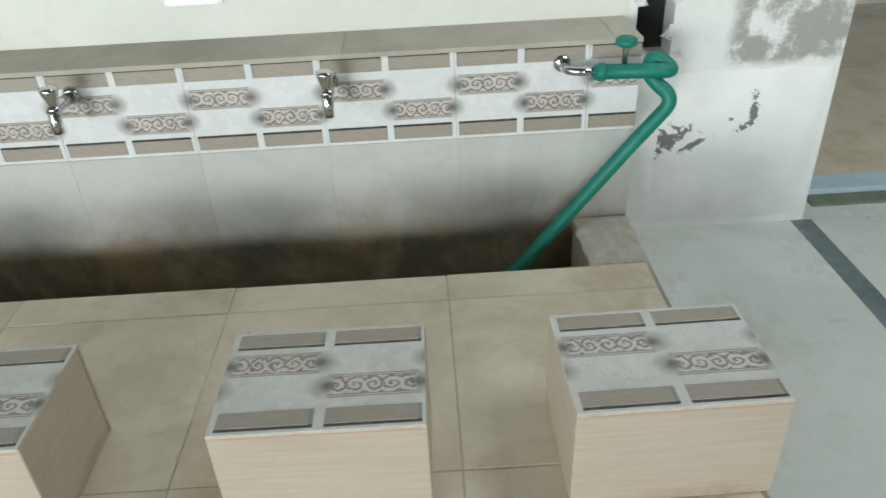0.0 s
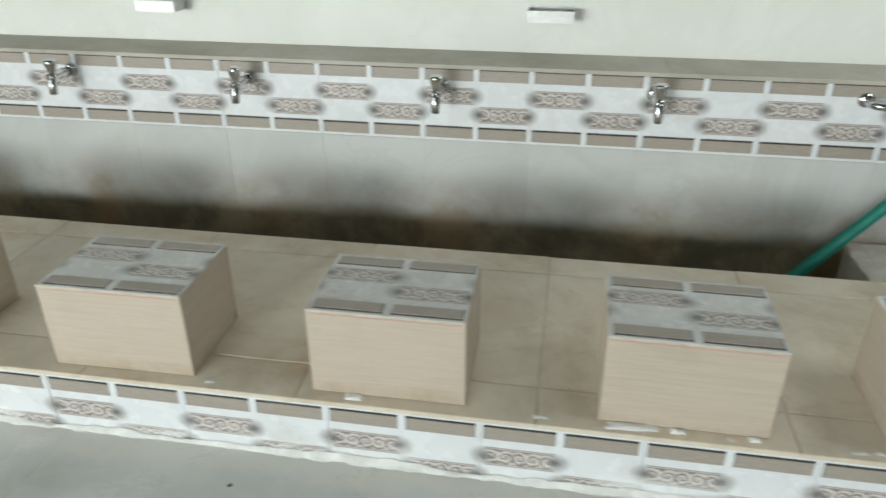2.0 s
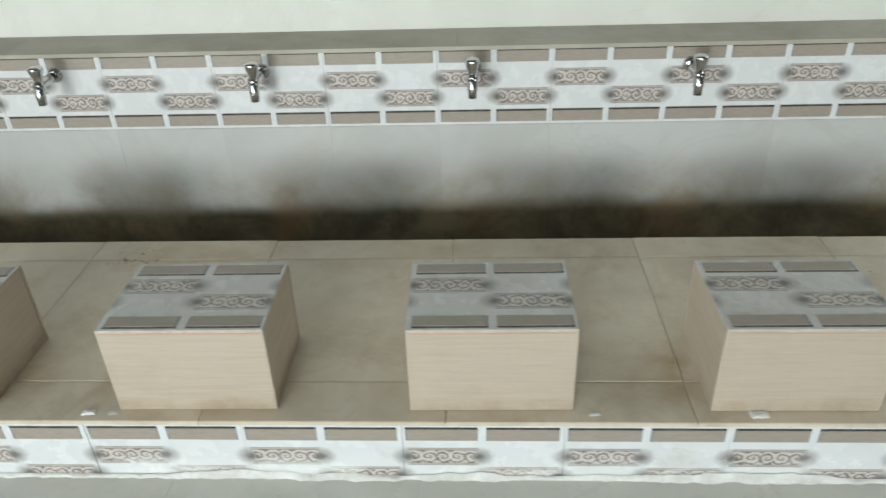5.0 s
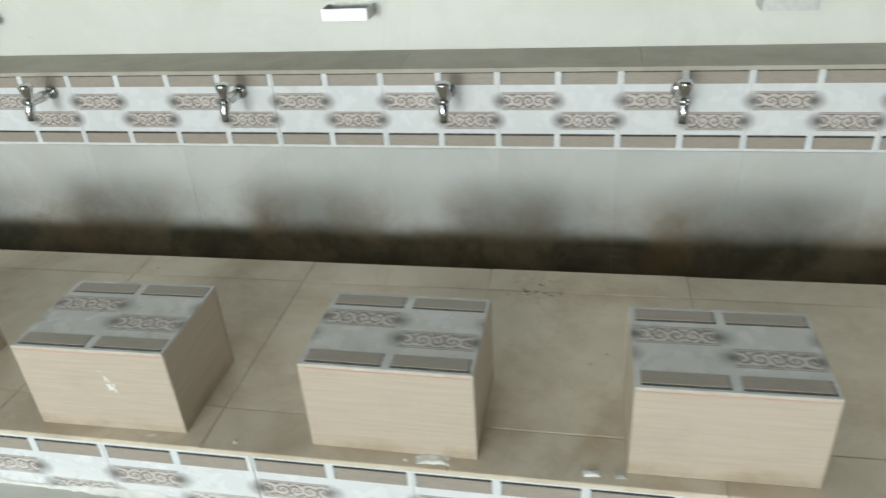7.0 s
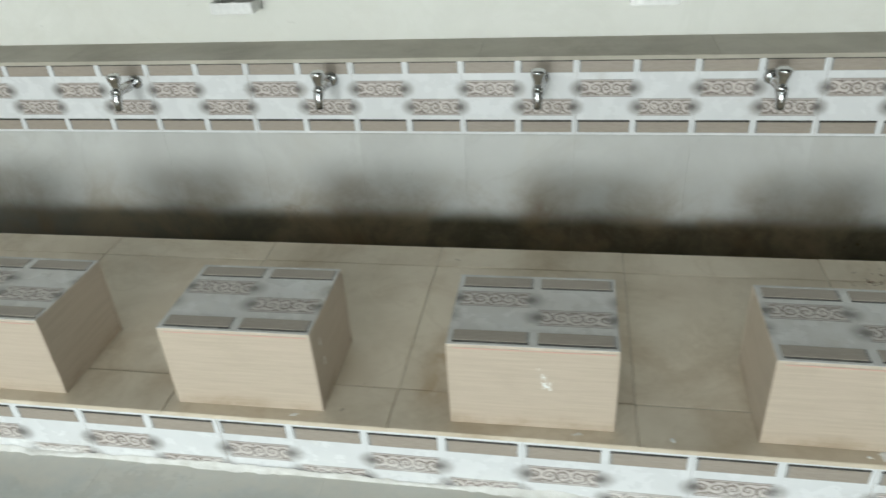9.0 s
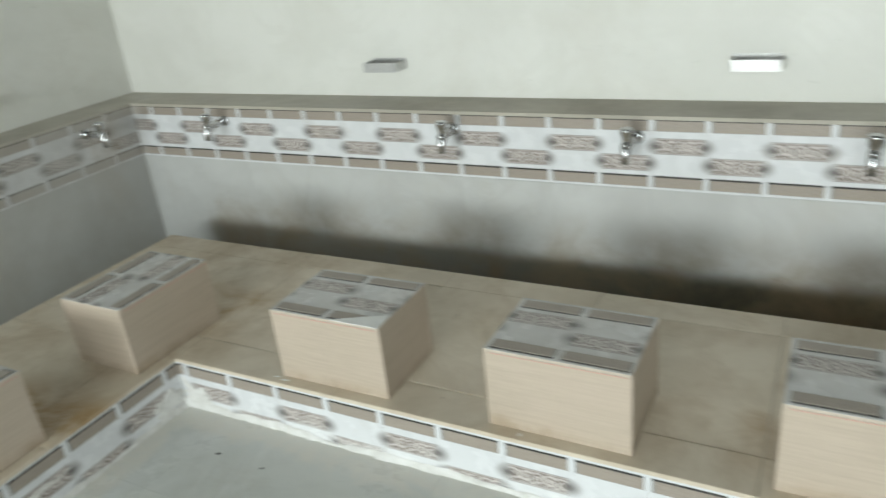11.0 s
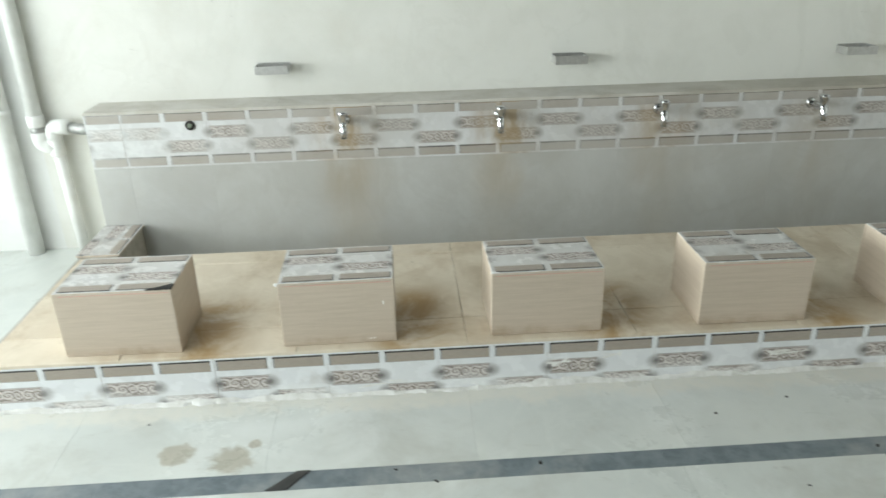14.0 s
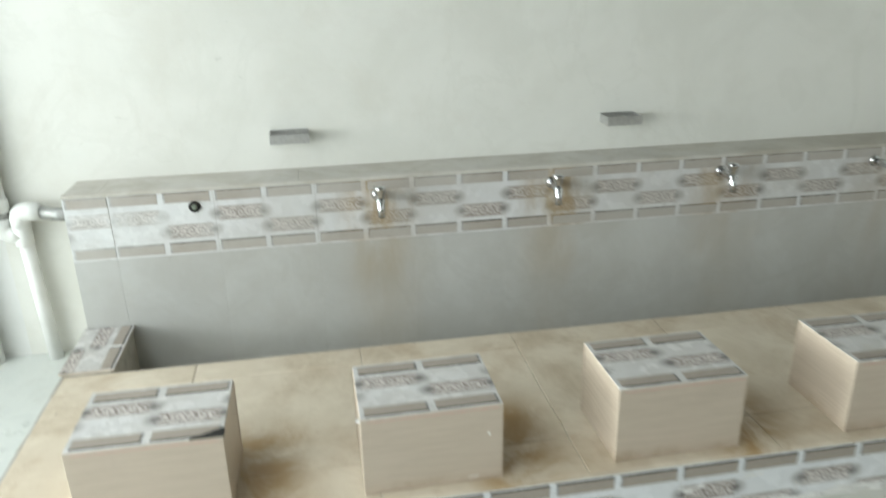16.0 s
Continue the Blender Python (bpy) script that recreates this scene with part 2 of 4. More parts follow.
def platform_material():
    g, c, r, f = stone("platform_marble_beige", (0.70, 0.625, 0.505), (0.60, 0.52, 0.405), (0.32, 0.225, 0.12), 1.3, 0.34, 0.5)
    w = g.geo.outputs["Position"]
    x, y, _ = g.split(w)
    rust = g.m("MULTIPLY", g.step(g.noise(w, 3.1, 6, 0.68, 0.6), 0.50, 0.70), g.step(x, 1.25, 1.6, 0.4, 0.28))
    c = g.mix(rust, c, (0.38, 0.26, 0.14))
    gap_w = g.m("ABSOLUTE", g.m("SUBTRACT", g.m("FRACT", g.m("DIVIDE", g.m("ADD", y, 4.39), 0.773)), 0.62))
    gap_n = g.m("ABSOLUTE", g.m("SUBTRACT", g.m("FRACT", g.m("DIVIDE", g.m("SUBTRACT", x, 1.0), 0.75)), 0.92))
    pool = g.step(g.noise(w, 4.2, 5, 0.65, 0.5), 0.36, 0.62)
    west_pool = g.m("MULTIPLY", g.m("MULTIPLY", g.step(gap_w, 0.02, 0.30, 1.0, 0.0), g.step(x, 1.26, 1.40, 1.0, 0.0)), g.m("MULTIPLY", g.step(x, 0.75, 0.95), g.step(y, -4.42, -4.25)))
    north_pool = g.m("MULTIPLY", g.m("MULTIPLY", g.m("MULTIPLY", g.step(gap_n, 0.0, 0.10, 0.75, 0.0), g.step(g.noise(w, 1.3, 2), 0.42, 0.58)), g.step(x, 1.5, 1.7)), g.m("MULTIPLY", g.step(y, -0.72, -0.88), g.step(y, -1.13, -1.03)))
    c = g.mix(g.m("MULTIPLY", pool, g.m("MAXIMUM", west_pool, north_pool)), c, (0.37, 0.235, 0.095))
    dx, dy = g.m("SUBTRACT", x, 5.24), g.m("SUBTRACT", y, -0.40)
    near = g.m("SQRT", g.m("ADD", g.m("MULTIPLY", dx, dx), g.m("MULTIPLY", g.m("MULTIPLY", dy, dy), 2.0)))
    drops = g.m("MULTIPLY", g.step(g.noise(w, 38.0, 3, 0.6), 0.57, 0.64), g.step(near, 0.04, 0.13, 0.85, 0.0))
    c = g.mix(drops, c, (0.13, 0.06, 0.03))
    spots = g.m("MULTIPLY", g.step(g.noise(w, 26.0, 4, 0.7), 0.66, 0.72), g.step(g.noise(w, 2.2, 2), 0.55, 0.65))
    c = g.mix(g.m("MULTIPLY", spots, 0.7), c, (0.13, 0.075, 0.04))
    return g.done(c, r, f, 0.0005)


def floor_material():
    g, c, r, f = stone("floor_marble_grey", (0.565, 0.595, 0.57), (0.625, 0.65, 0.62), (0.43, 0.43, 0.385), 0.8, 0.28, 0.55)
    w = g.geo.outputs["Position"]
    wash = g.m("MULTIPLY", g.step(g.noise(w, 1.7, 7, 0.68, 0.8), 0.50, 0.66), 0.55)
    c = g.mix(wash, c, (0.72, 0.745, 0.73))
    scuff = g.step(g.noise(g.scaled(w, (14.0, 5.0, 5.0)), 1.0, 6, 0.75, 0.5), 0.60, 0.75, 0.0, 0.45)
    c = g.mix(scuff, c, (0.34, 0.33, 0.29))
    # pale cement film in a ragged margin along the riser, and two dried puddles
    x, y, _ = g.split(w)
    out = g.m("MINIMUM", g.m("ABSOLUTE", g.m("SUBTRACT", x, 1.28)), g.m("ABSOLUTE", g.m("SUBTRACT", y, -1.18)))
    out = g.m("MULTIPLY_ADD", g.m("SUBTRACT", g.noise(w, 5.0, 6, 0.65, 0.5), 0.5), 0.26, out)
    film = g.m("MULTIPLY", g.step(out, 0.06, 0.13, 0.75, 0.0), g.step(g.noise(w, 22.0, 4, 0.7), 0.25, 0.6, 0.5, 1.0))
    c = g.mix(film, c, (0.70, 0.68, 0.61))
    for px, py, pr in ((1.575, -3.95, 0.075), (1.615, -3.76, 0.085), (1.54, -3.70, 0.03)):
        dx, dy = g.m("SUBTRACT", x, px), g.m("SUBTRACT", y, py)
        far = g.m("DIVIDE", g.m("SQRT", g.m("ADD", g.m("MULTIPLY", dx, dx), g.m("MULTIPLY", dy, dy))), pr)
        far = g.m("MULTIPLY_ADD", g.m("SUBTRACT", g.noise(w, 17.0, 4, 0.6, 0.6), 0.5), 1.3, far)
        c = g.mix(g.step(far, 0.55, 0.95, 0.62, 0.0), c, (0.33, 0.285, 0.205))
    return g.done(c, g.m("SUBTRACT", r, g.m("MULTIPLY", wash, 0.12)), f, 0.0005)


def lower_wall_material():
    """Pale marble-look tile, rust-brown runs under the taps of the west wall."""
    g, c, r, f = stone("lower_wall_tile", (0.56, 0.57, 0.555), (0.485, 0.49, 0.475), (0.46, 0.43, 0.36), 0.6, 0.30, 0.30)
    w = g.geo.outputs["Position"]
    x, y, z = g.split(w)
    off = g.m("ABSOLUTE", g.m("SUBTRACT", g.m("FRACT", g.m("DIVIDE", g.m("ADD", y, 7.83), 0.8)), 0.5))
    n = g.noise(g.scaled(w, (5.0, 5.0, 2.2)), 1.0, 5, 0.6, 0.5)
    run = g.m("MULTIPLY", g.m("MULTIPLY", g.step(off, 0.02, 0.30, 1.0, 0.0), g.step(n, 0.26, 0.64)), g.m("MULTIPLY", g.step(z, 0.16, 0.45, 0.4, 1.0), g.step(y, -3.3, -1.9, 1.0, 0.45)))
    run = g.m("MULTIPLY", run, g.step(x, -0.06, 0.0, 0.9, 0.0))
    run = g.m("MULTIPLY", run, g.step(y, -3.85, -3.7))
    c = g.mix(run, c, (0.37, 0.285, 0.17))
    # platform's shade low on the trough wall painted in, with brown staining
    shade_z = g.m("SUBTRACT", g.m("ADD", z, g.m("MULTIPLY", g.noise(w, 4.0, 5, 0.65), 0.07)), g.step(x, 5.0, 7.0, 0.0, 0.025))
    c = g.mix(g.m("MULTIPLY", g.step(shade_z, 0.165, 0.262, 0.97, 0.0), g.m("MULTIPLY", g.step(x, 0.30, 0.40), g.step(x, 0.4, 3.6, 0.45, 1.0))), c, g.mix(g.step(g.noise(w, 2.6, 3, 0.6), 0.5, 0.68), (0.066, 0.058, 0.031), (0.090, 0.060, 0.028)))
    # patchy darker tone over the west lower wall
    west_tone = g.m("MULTIPLY", g.step(g.noise(w, 2.8, 6, 0.7, 0.4), 0.30, 0.70, 0.15, 0.6), g.step(x, -0.06, 0.0, 1.0, 0.0))
    c = g.mix(west_tone, c, (0.40, 0.395, 0.36))
    splash = g.m("MULTIPLY", g.step(g.noise(w, 3.6, 6, 0.7, 0.4), 0.36, 0.70), g.step(z, 0.18, 0.42, 0.65, 0.0))
    c = g.mix(g.m("MULTIPLY", splash, g.step(x, 0.30, 0.40)), c, (0.29, 0.23, 0.15))
    drip = g.m("ABSOLUTE", g.m("SUBTRACT", g.m("FRACT", g.m("ADD", g.m("DIVIDE", g.m("SUBTRACT", x, 4.20), 0.748), 0.5)), 0.5))
    drip = g.m("MULTIPLY", g.m("MULTIPLY", g.step(drip, 0.03, 0.20, 1.0, 0.0), g.step(g.noise(w, 4.0, 5, 0.6, 0.2), 0.36, 0.66)), g.m("MULTIPLY", g.step(z, 0.20, 0.40, 0.6, 0.0), g.step(x, 1.5, 1.7)))
    c = g.mix(drip, c, (0.21, 0.135, 0.065))
    return g.done(c, r, f, 0.0004)


def ledge_material():
    """Buff stone ledge, filmed with dried lime along the west wall."""
    g, c, r, f = stone("ledge_stone", (0.47, 0.44, 0.37), (0.40, 0.37, 0.31), (0.28, 0.25, 0.20), 1.5, 0.45, 0.4)
    w = g.geo.outputs["Position"]
    x, y, _ = g.split(w)
    film = g.m("MULTIPLY", g.step(g.noise(w, 4.0, 6, 0.7, 0.4), 0.32, 0.62, 0.2, 0.85), g.m("MULTIPLY", g.step(x, -0.04, 0.02, 1.0, 0.0), g.step(y, -2.2, -0.8, 1.0, 0.25)))
    c = g.mix(film, c, (0.60, 0.585, 0.545))
    return g.done(c, r, f, 0.0006)


def upper_wall_material():
    g, c, r, f = stone("upper_wall_tile", (0.77, 0.77, 0.725), (0.71, 0.71, 0.66), (0.52, 0.47, 0.38), 0.7, 0.40, 0.16)
    w = g.geo.outputs["Position"]
    scuff = g.m("MULTIPLY", g.step(g.noise(g.scaled(w, (5.0, 5.0, 11.0)), 1.5, 5, 0.72, 0.8), 0.62, 0.72), g.step(g.noise(w, 1.6, 2), 0.48, 0.62, 0.0, 0.45))
    c = g.mix(scuff, c, (0.50, 0.50, 0.45))
    return g.done(c, r, f, 0.0003)


def plaster_material():
    """Rough white plaster with bare grey cement showing in patches."""
    g = Graph("rough_plaster")
    w = g.geo.outputs["Position"]
    n = g.noise(w, 3.4, 7, 0.62, 0.4)
    _, _, z = g.split(w)
    c = g.mix(g.step(g.noise(w, 30.0, 4), 0.3, 0.8, 0.0, 0.3), (0.80, 0.81, 0.80), (0.68, 0.69, 0.68))
    bare = g.m("MULTIPLY", g.step(n, 0.58, 0.64), g.step(z, 0.45, 0.75, 0.0, 0.9))
    x, _, _ = g.split(w)
    panel = g.m("MULTIPLY", g.step(g.m("ADD", x, g.m("MULTIPLY", n, 0.1)), 9.22, 9.27), g.step(g.m("ADD", z, g.m("MULTIPLY", n, 0.08)), 0.64, 0.68))
    bare = g.m("MAXIMUM", bare, g.m("MULTIPLY", panel, g.step(g.noise(w, 9.0, 6, 0.7), 0.38, 0.56)))
    c = g.mix(bare, c, (0.36, 0.36, 0.33))
    c = g.mix(g.step(g.noise(w, 9.0, 6, 0.75), 0.66, 0.70, 0.0, 0.8), c, (0.13, 0.125, 0.11))
    return g.done(c, 0.85, g.m("ADD", n, g.m("MULTIPLY", g.noise(w, 45.0, 4), 0.25)), 0.006)


def smooth_plaster_material():
    """White trowelled plaster with a few flaked, speckled grey scars."""
    g = Graph("smooth_white_plaster")
    w = g.geo.outputs["Position"]
    x, _, z = g.split(w)
    c = g.mix(g.step(g.noise(w, 5.0, 5, 0.6), 0.3, 0.75), (0.86, 0.865, 0.865), (0.79, 0.795, 0.79))
    grit = g.noise(w, 34.0, 5, 0.7, 0.5)
    for px, pz, ru, rv, lean in ((9.005, 0.355, 0.11, 0.055, 0.3), (9.12, 0.345, 0.06, 0.018, 0.5), (9.235, 0.43, 0.016, 0.012, 0.0), (9.31, 0.46, 0.022, 0.085, -0.1), (9.285, 0.40, 0.03, 0.02, 0.4)):
        dx = g.m("SUBTRACT", x, px)
        dz = g.m("SUBTRACT", g.m("SUBTRACT", z, pz), g.m("MULTIPLY", dx, lean))
        dx, dz = g.m("DIVIDE", dx, ru), g.m("DIVIDE", dz, rv)
        far = g.m("SQRT", g.m("ADD", g.m("MULTIPLY", dx, dx), g.m("MULTIPLY", dz, dz)))
        c = g.mix(g.step(g.m("MULTIPLY_ADD", far, -0.22, grit), 0.33, 0.40, 0.0, 0.9), c, (0.11, 0.11, 0.10))
    return g.done(c, 0.8, g.noise(w, 40.0, 3), 0.0015)


def simple(name, a, b, scale, rough, metal=0.0, depth=0.001, detail=5):
    g = Graph(name)
    w = g.geo.outputs["Position"]
    n = g.noise(w, scale, detail, 0.65)
    return g.done(g.mix(g.step(n, 0.3, 0.75), a, b), g.step(n, 0.2, 0.8, rough * 0.85, min(1, rough * 1.2)), g.noise(w, scale * 8, 3), depth, metal)


TILE, BRICK, SEAT = pattern_material(), brick_material(), seat_material()
PLATFORM, LOWER, UPPER, PLASTER = platform_material(), lower_wall_material(), upper_wall_material(), plaster_material()
LEDGE = ledge_material()
FLOOR = floor_material()
GRANITE = plain_stone("strip_granite_dark", (0.115, 0.145, 0.165), (0.19, 0.225, 0.245), (0.36, 0.37, 0.36), 5.0, 0.38, 0.75)
BLACK_STONE = simple("black_marble", (0.02, 0.021, 0.021), (0.05, 0.05, 0.048), 12, 0.35)
PAINT = simple("white_wall_paint", (0.78, 0.785, 0.765), (0.72, 0.725, 0.70), 4, 0.8, 0, 0.002)
# darkened so the unseen walls and ceiling bounce little light
HALL = simple("low_bounce_paint", (0.17, 0.17, 0.155), (0.125, 0.125, 0.11), 3, 0.85, 0, 0.003)
GROUT = simple("cement_bed", (0.50, 0.47, 0.41), (0.38, 0.35, 0.295), 22, 0.9, 0, 0.003)
WHITE_CEMENT = simple("white_cement_smears", (0.82, 0.82, 0.80), (0.64, 0.63, 0.59), 18, 0.85, 0, 0.006)
SMOOTH_PLASTER = smooth_plaster_material()
# bed coloured dark to deepen the shade inside the trough
BED_DARK = simple("shade_dark_bed", (0.07, 0.06, 0.04), (0.035, 0.03, 0.02), 9, 0.4, 0, 0.004)
CHROME = simple("chrome", (0.64, 0.65, 0.66), (0.52, 0.52, 0.52), 30, 0.15, 1.0, 0.0002)
STEEL = simple("brushed_steel", (0.60, 0.60, 0.59), (0.52, 0.52, 0.51), 60, 0.5, 1.0, 0.00005)
PIPE = simple("white_painted_pipe", (0.80, 0.81, 0.79), (0.72, 0.73, 0.70), 14, 0.42, 0, 0.0006)
GREEN = simple("green_rubber_hose", (0.0, 0.205, 0.155), (0.0, 0.16, 0.118), 20, 0.5, 0, 0.0005)
DARK = simple("near_black", (0.012, 0.012, 0.011), (0.03, 0.028, 0.025), 20, 0.95, 0, 0.006)
CHIP = simple("bare_white_chip", (0.86, 0.86, 0.84), (0.76, 0.76, 0.74), 40, 0.8)
RUSTY = simple("galvanised_joint", (0.46, 0.47, 0.46), (0.27, 0.265, 0.245), 30, 0.45, 0.7)
BLUE = simple("pale_blue_step", (0.50, 0.63, 0.70), (0.42, 0.55, 0.62), 8, 0.6)
ADHESIVE = simple("pink_tile_adhesive", (0.62, 0.36, 0.30), (0.55, 0.40, 0.33), 60, 0.85)
BISCUIT = simple("raw_tile_edge", (0.60, 0.52, 0.43), (0.50, 0.43, 0.35), 40, 0.85)
MOSS = simple("green_grey_edge", (0.13, 0.17, 0.13), (0.22, 0.24, 0.19), 14, 0.8)


# ---- mesh helpers ----
def mesh(name, verts, faces, mats, index=None):
    me = bpy.data.meshes.new(name)
    me.from_pydata(verts, [], faces)
    for mt in mats:
        me.materials.append(mt)
    if index:
        me.polygons.foreach_set("material_index", index)
    me.update()
    return me


def child(ob, parent):
    ob.parent = parent
    return ob


def slab_data(w, h, t, ch=0.0025):
    """A slab: face up at z = 0, centred, bevelled rim, going down by t."""
    a, b = w / 2, h / 2
    v = [(sx * (a - k), sy * (b - k), z) for z, k in ((0, ch), (-ch, 0), (-t, 0)) for sx, sy in ((-1, -1), (1, -1), (1, 1), (-1, 1))]
    f = [(0, 1, 2, 3)]
    for r in (0, 4):
        f += [(r + 4 + k, r + 4 + (k + 1) % 4, r + (k + 1) % 4, r + k) for k in range(4)]
    return v, f + [(11, 10, 9, 8)]


SLABS = {}


def slab(name, w, h, t, mat, m, parent, ch=0.0025):
    key = (name, round(w, 3), round(h, 3), round(t, 3), mat.name)
    if key not in SLABS:
        v, f = slab_data(w, h, t, ch)
        SLABS[key] = mesh(name, v, f, [mat])
    ob = child(new(name, SLABS[key]), parent)
    ob.matrix_world = m
    return ob


def box_data(x0, x1, y0, y1, z0, z1):
    v = [(x, y, z) for z in (z0, z1) for x, y in ((x0, y0), (x1, y0), (x1, y1), (x0, y1))]
    return v, [(3, 2, 1, 0), (4, 5, 6, 7), (0, 1, 5, 4), (1, 2, 6, 5), (2, 3, 7, 6), (3, 0, 4, 7)]


def boxes(name, mat, *dims, bevel=0.0):
    bm = bmesh.new()
    for d in dims:
        v, f = box_data(*d)
        vs = [bm.verts.new(p) for p in v]
        for q in f:
            bm.faces.new([vs[k] for k in q])
    if bevel:
        bmesh.ops.bevel(bm, geom=list(bm.edges), offset=bevel, segments=2, affect="EDGES")
    return from_bm(name, bm, mat)


def from_bm(name, bm, mat, smooth=False):
    me = bpy.data.meshes.new(name)
    bm.to_mesh(me)
    bm.free()
    me.materials.append(mat)
    if smooth:
        for p in me.polygons:
            p.use_smooth = True
    return new(name, me)


def part(name, bm, mat, parent, label="", smooth=True):
    ob = child(from_bm(name, bm, mat, smooth), parent)
    return tagged(ob, label)


def lathe(profile, m=Matrix(), seg=20):
    """A turned shape from (radius, height) pairs, about z."""
    bm = bmesh.new()
    rings = [[bm.verts.new(m @ Vector((r * math.cos(2 * math.pi * k / seg), r * math.sin(2 * math.pi * k / seg), z))) for k in range(seg)] for r, z in profile]
    for a, b in zip(rings, rings[1:]):
        for k in range(seg):
            bm.faces.new((a[k], a[(k + 1) % seg], b[(k + 1) % seg], b[k]))
    bm.faces.new(rings[0][::-1])
    bm.faces.new(rings[-1])
    return bm


def tube(points, radii, seg=14):
    """A round bar through points, smoothed at the bends."""
    pts = [Vector(p) for p in points]
    rad = list(radii) if hasattr(radii, "__len__") else [radii] * len(pts)
    bm = bmesh.new()
    rings, side = [], None
    for k, p in enumerate(pts):
        d = ((pts[min(k + 1, len(pts) - 1)] - p).normalized() + (p - pts[max(k - 1, 0)]).normalized()).normalized()
        side = (side - d * side.dot(d)).normalized() if side else d.orthogonal().normalized()
        up = d.cross(side)
        rings.append([bm.verts.new(p + rad[k] * (math.cos(2 * math.pi * j / seg) * side + math.sin(2 * math.pi * j / seg) * up)) for j in range(seg)])
    for a, b in zip(rings, rings[1:]):
        for j in range(seg):
            bm.faces.new((a[j], a[(j + 1) % seg], b[(j + 1) % seg], b[j]))
    bm.faces.new(rings[0][::-1])
    bm.faces.new(rings[-1])
    return bm


def rounded(points, radius, steps=6):
    """Points of a bent line with its corners rounded."""
    pts = [Vector(p) for p in points]
    out = [pts[0]]
    for a, b, c in zip(pts, pts[1:], pts[2:]):
        r1, r2 = min(radius, (a - b).length * 0.49), min(radius, (c - b).length * 0.49)
        s, e = b + (a - b).normalized() * r1, b + (c - b).normalized() * r2
        out += [s * (1 - t) ** 2 + b * 2 * t * (1 - t) + e * t * t for t in (k / steps for k in range(steps + 1))]
    return out + [pts[-1]]


def lump(name, mat, w, h, d, m, seed, nx=18, nz=12, edge=0.35):
    """A pat of plaster: a low mound with a ragged outline, lying on a plane (local x, z; out along -y)."""
    bm = bmesh.new()
    rows = []
    for j in range(nz + 1):
        row = []
        for i in range(nx + 1):
            a, b = i / nx * 2 - 1, j / nz * 2 - 1
            n = noise.noise(Vector((a * 2 + seed, b * 2, seed))) * edge
            k = 1 + n * 0.35
            out = max(0.0, 1 - max(abs(a), abs(b)) ** 4)
            row.append(bm.verts.new(m @ Vector((a * w / 2 * k, 0.004 - d * out * (0.8 + 0.4 * noise.noise(Vector((a * 3, b * 3, seed + 5)))), b * h / 2 * k))))
        rows.append(row)
    for a, b in zip(rows, rows[1:]):
        for i in range(nx):
            bm.faces.new((a[i], a[i + 1], b[i + 1], b[i]))
    return from_bm(name, bm, mat, True)


def structure(ob, label, category):
    return tagged(ob, label, category, kind="structure")


# ---- plan: x east, y north; the tap wall's face is y = 0, the west tap wall's face is x = XW ----
XW, BACK, WBACK = -0.045, 0.235, -0.285
PLAT, SEATTOP, LEDGE_Z, BAND_B = 0.200, 0.455, 0.800, 0.514
NFRONT, WFRONT = -1.172, 1.275          # platform fronts
NEDGE, WEDGE = -0.282, 0.345            # platform edges along the troughs
END_E, END_S = 8.835, -4.70             # ends of the platform
BED = -0.04

north = structure(boxes("wall_north", UPPER, (WBACK - 0.2, END_E + 0.02, BACK, BACK + 0.2, -0.1, 1.58)), "cream marble-look tiled wall above the tap ledge", "wall")
structure(boxes("wall_north_upper", PAINT, (WBACK - 0.2, 9.58, BACK + 0.003, BACK + 0.2, 1.58, CEIL)), "unseen wall kept dark to cut bounced light above the tiling", "wall")
west = structure(boxes("wall_west", UPPER, (WBACK - 0.2, WBACK, -5.04, BACK, -0.1, 1.58)), "cream marble-look tiled wall above the tap ledge", "wall")
structure(boxes("wall_west_upper", PAINT, (WBACK - 0.2, WBACK - 0.003, SOUTH, BACK, 1.58, CEIL)), "unseen wall kept dark to cut bounced light above the tiling", "wall")
structure(boxes("wall_west_south", PAINT, (WBACK - 0.2, WBACK, SOUTH, -5.04, -0.1, 1.58)), "unseen wall kept dark to cut bounced light behind the water pipes", "wall")
(ax0, ax1, ay0, ay1), (bx0, bx1, by0, by1) = ROOF_FILLS
WLIM, ELIM, ROOF = WBACK - 0.2, EAST + 0.2, (CEIL, CEIL + 0.15)
structure(boxes("ceiling", HALL, (WLIM, ELIM, by1, 3.2, *ROOF), (WLIM, bx0, by0, by1, *ROOF), (bx1, ELIM, by0, by1, *ROOF), (WLIM, ELIM, ay1, by0, *ROOF), (WLIM, ax0, ay0, ay1, *ROOF), (ax1, ELIM, ay0, ay1, *ROOF), (WLIM, ELIM, SOUTH - 0.25, ay0, *ROOF)), "unseen dark ceiling with openings added for fill lamps", "ceiling")
dims, x = [], WBACK - 0.2
for x0, x1, z0, z1 in DOORWAYS:
    dims += [(x, x0, SOUTH - 0.25, SOUTH, -0.1, CEIL), (x0, x1, SOUTH - 0.25, SOUTH, -0.1, z0), (x0, x1, SOUTH - 0.25, SOUTH, z1, CEIL)]
    x = x1
dims.append((x, EAST + 0.2, SOUTH - 0.25, SOUTH, -0.1, CEIL))
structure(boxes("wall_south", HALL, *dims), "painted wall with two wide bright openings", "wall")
dims, x = [], WBACK - 0.2
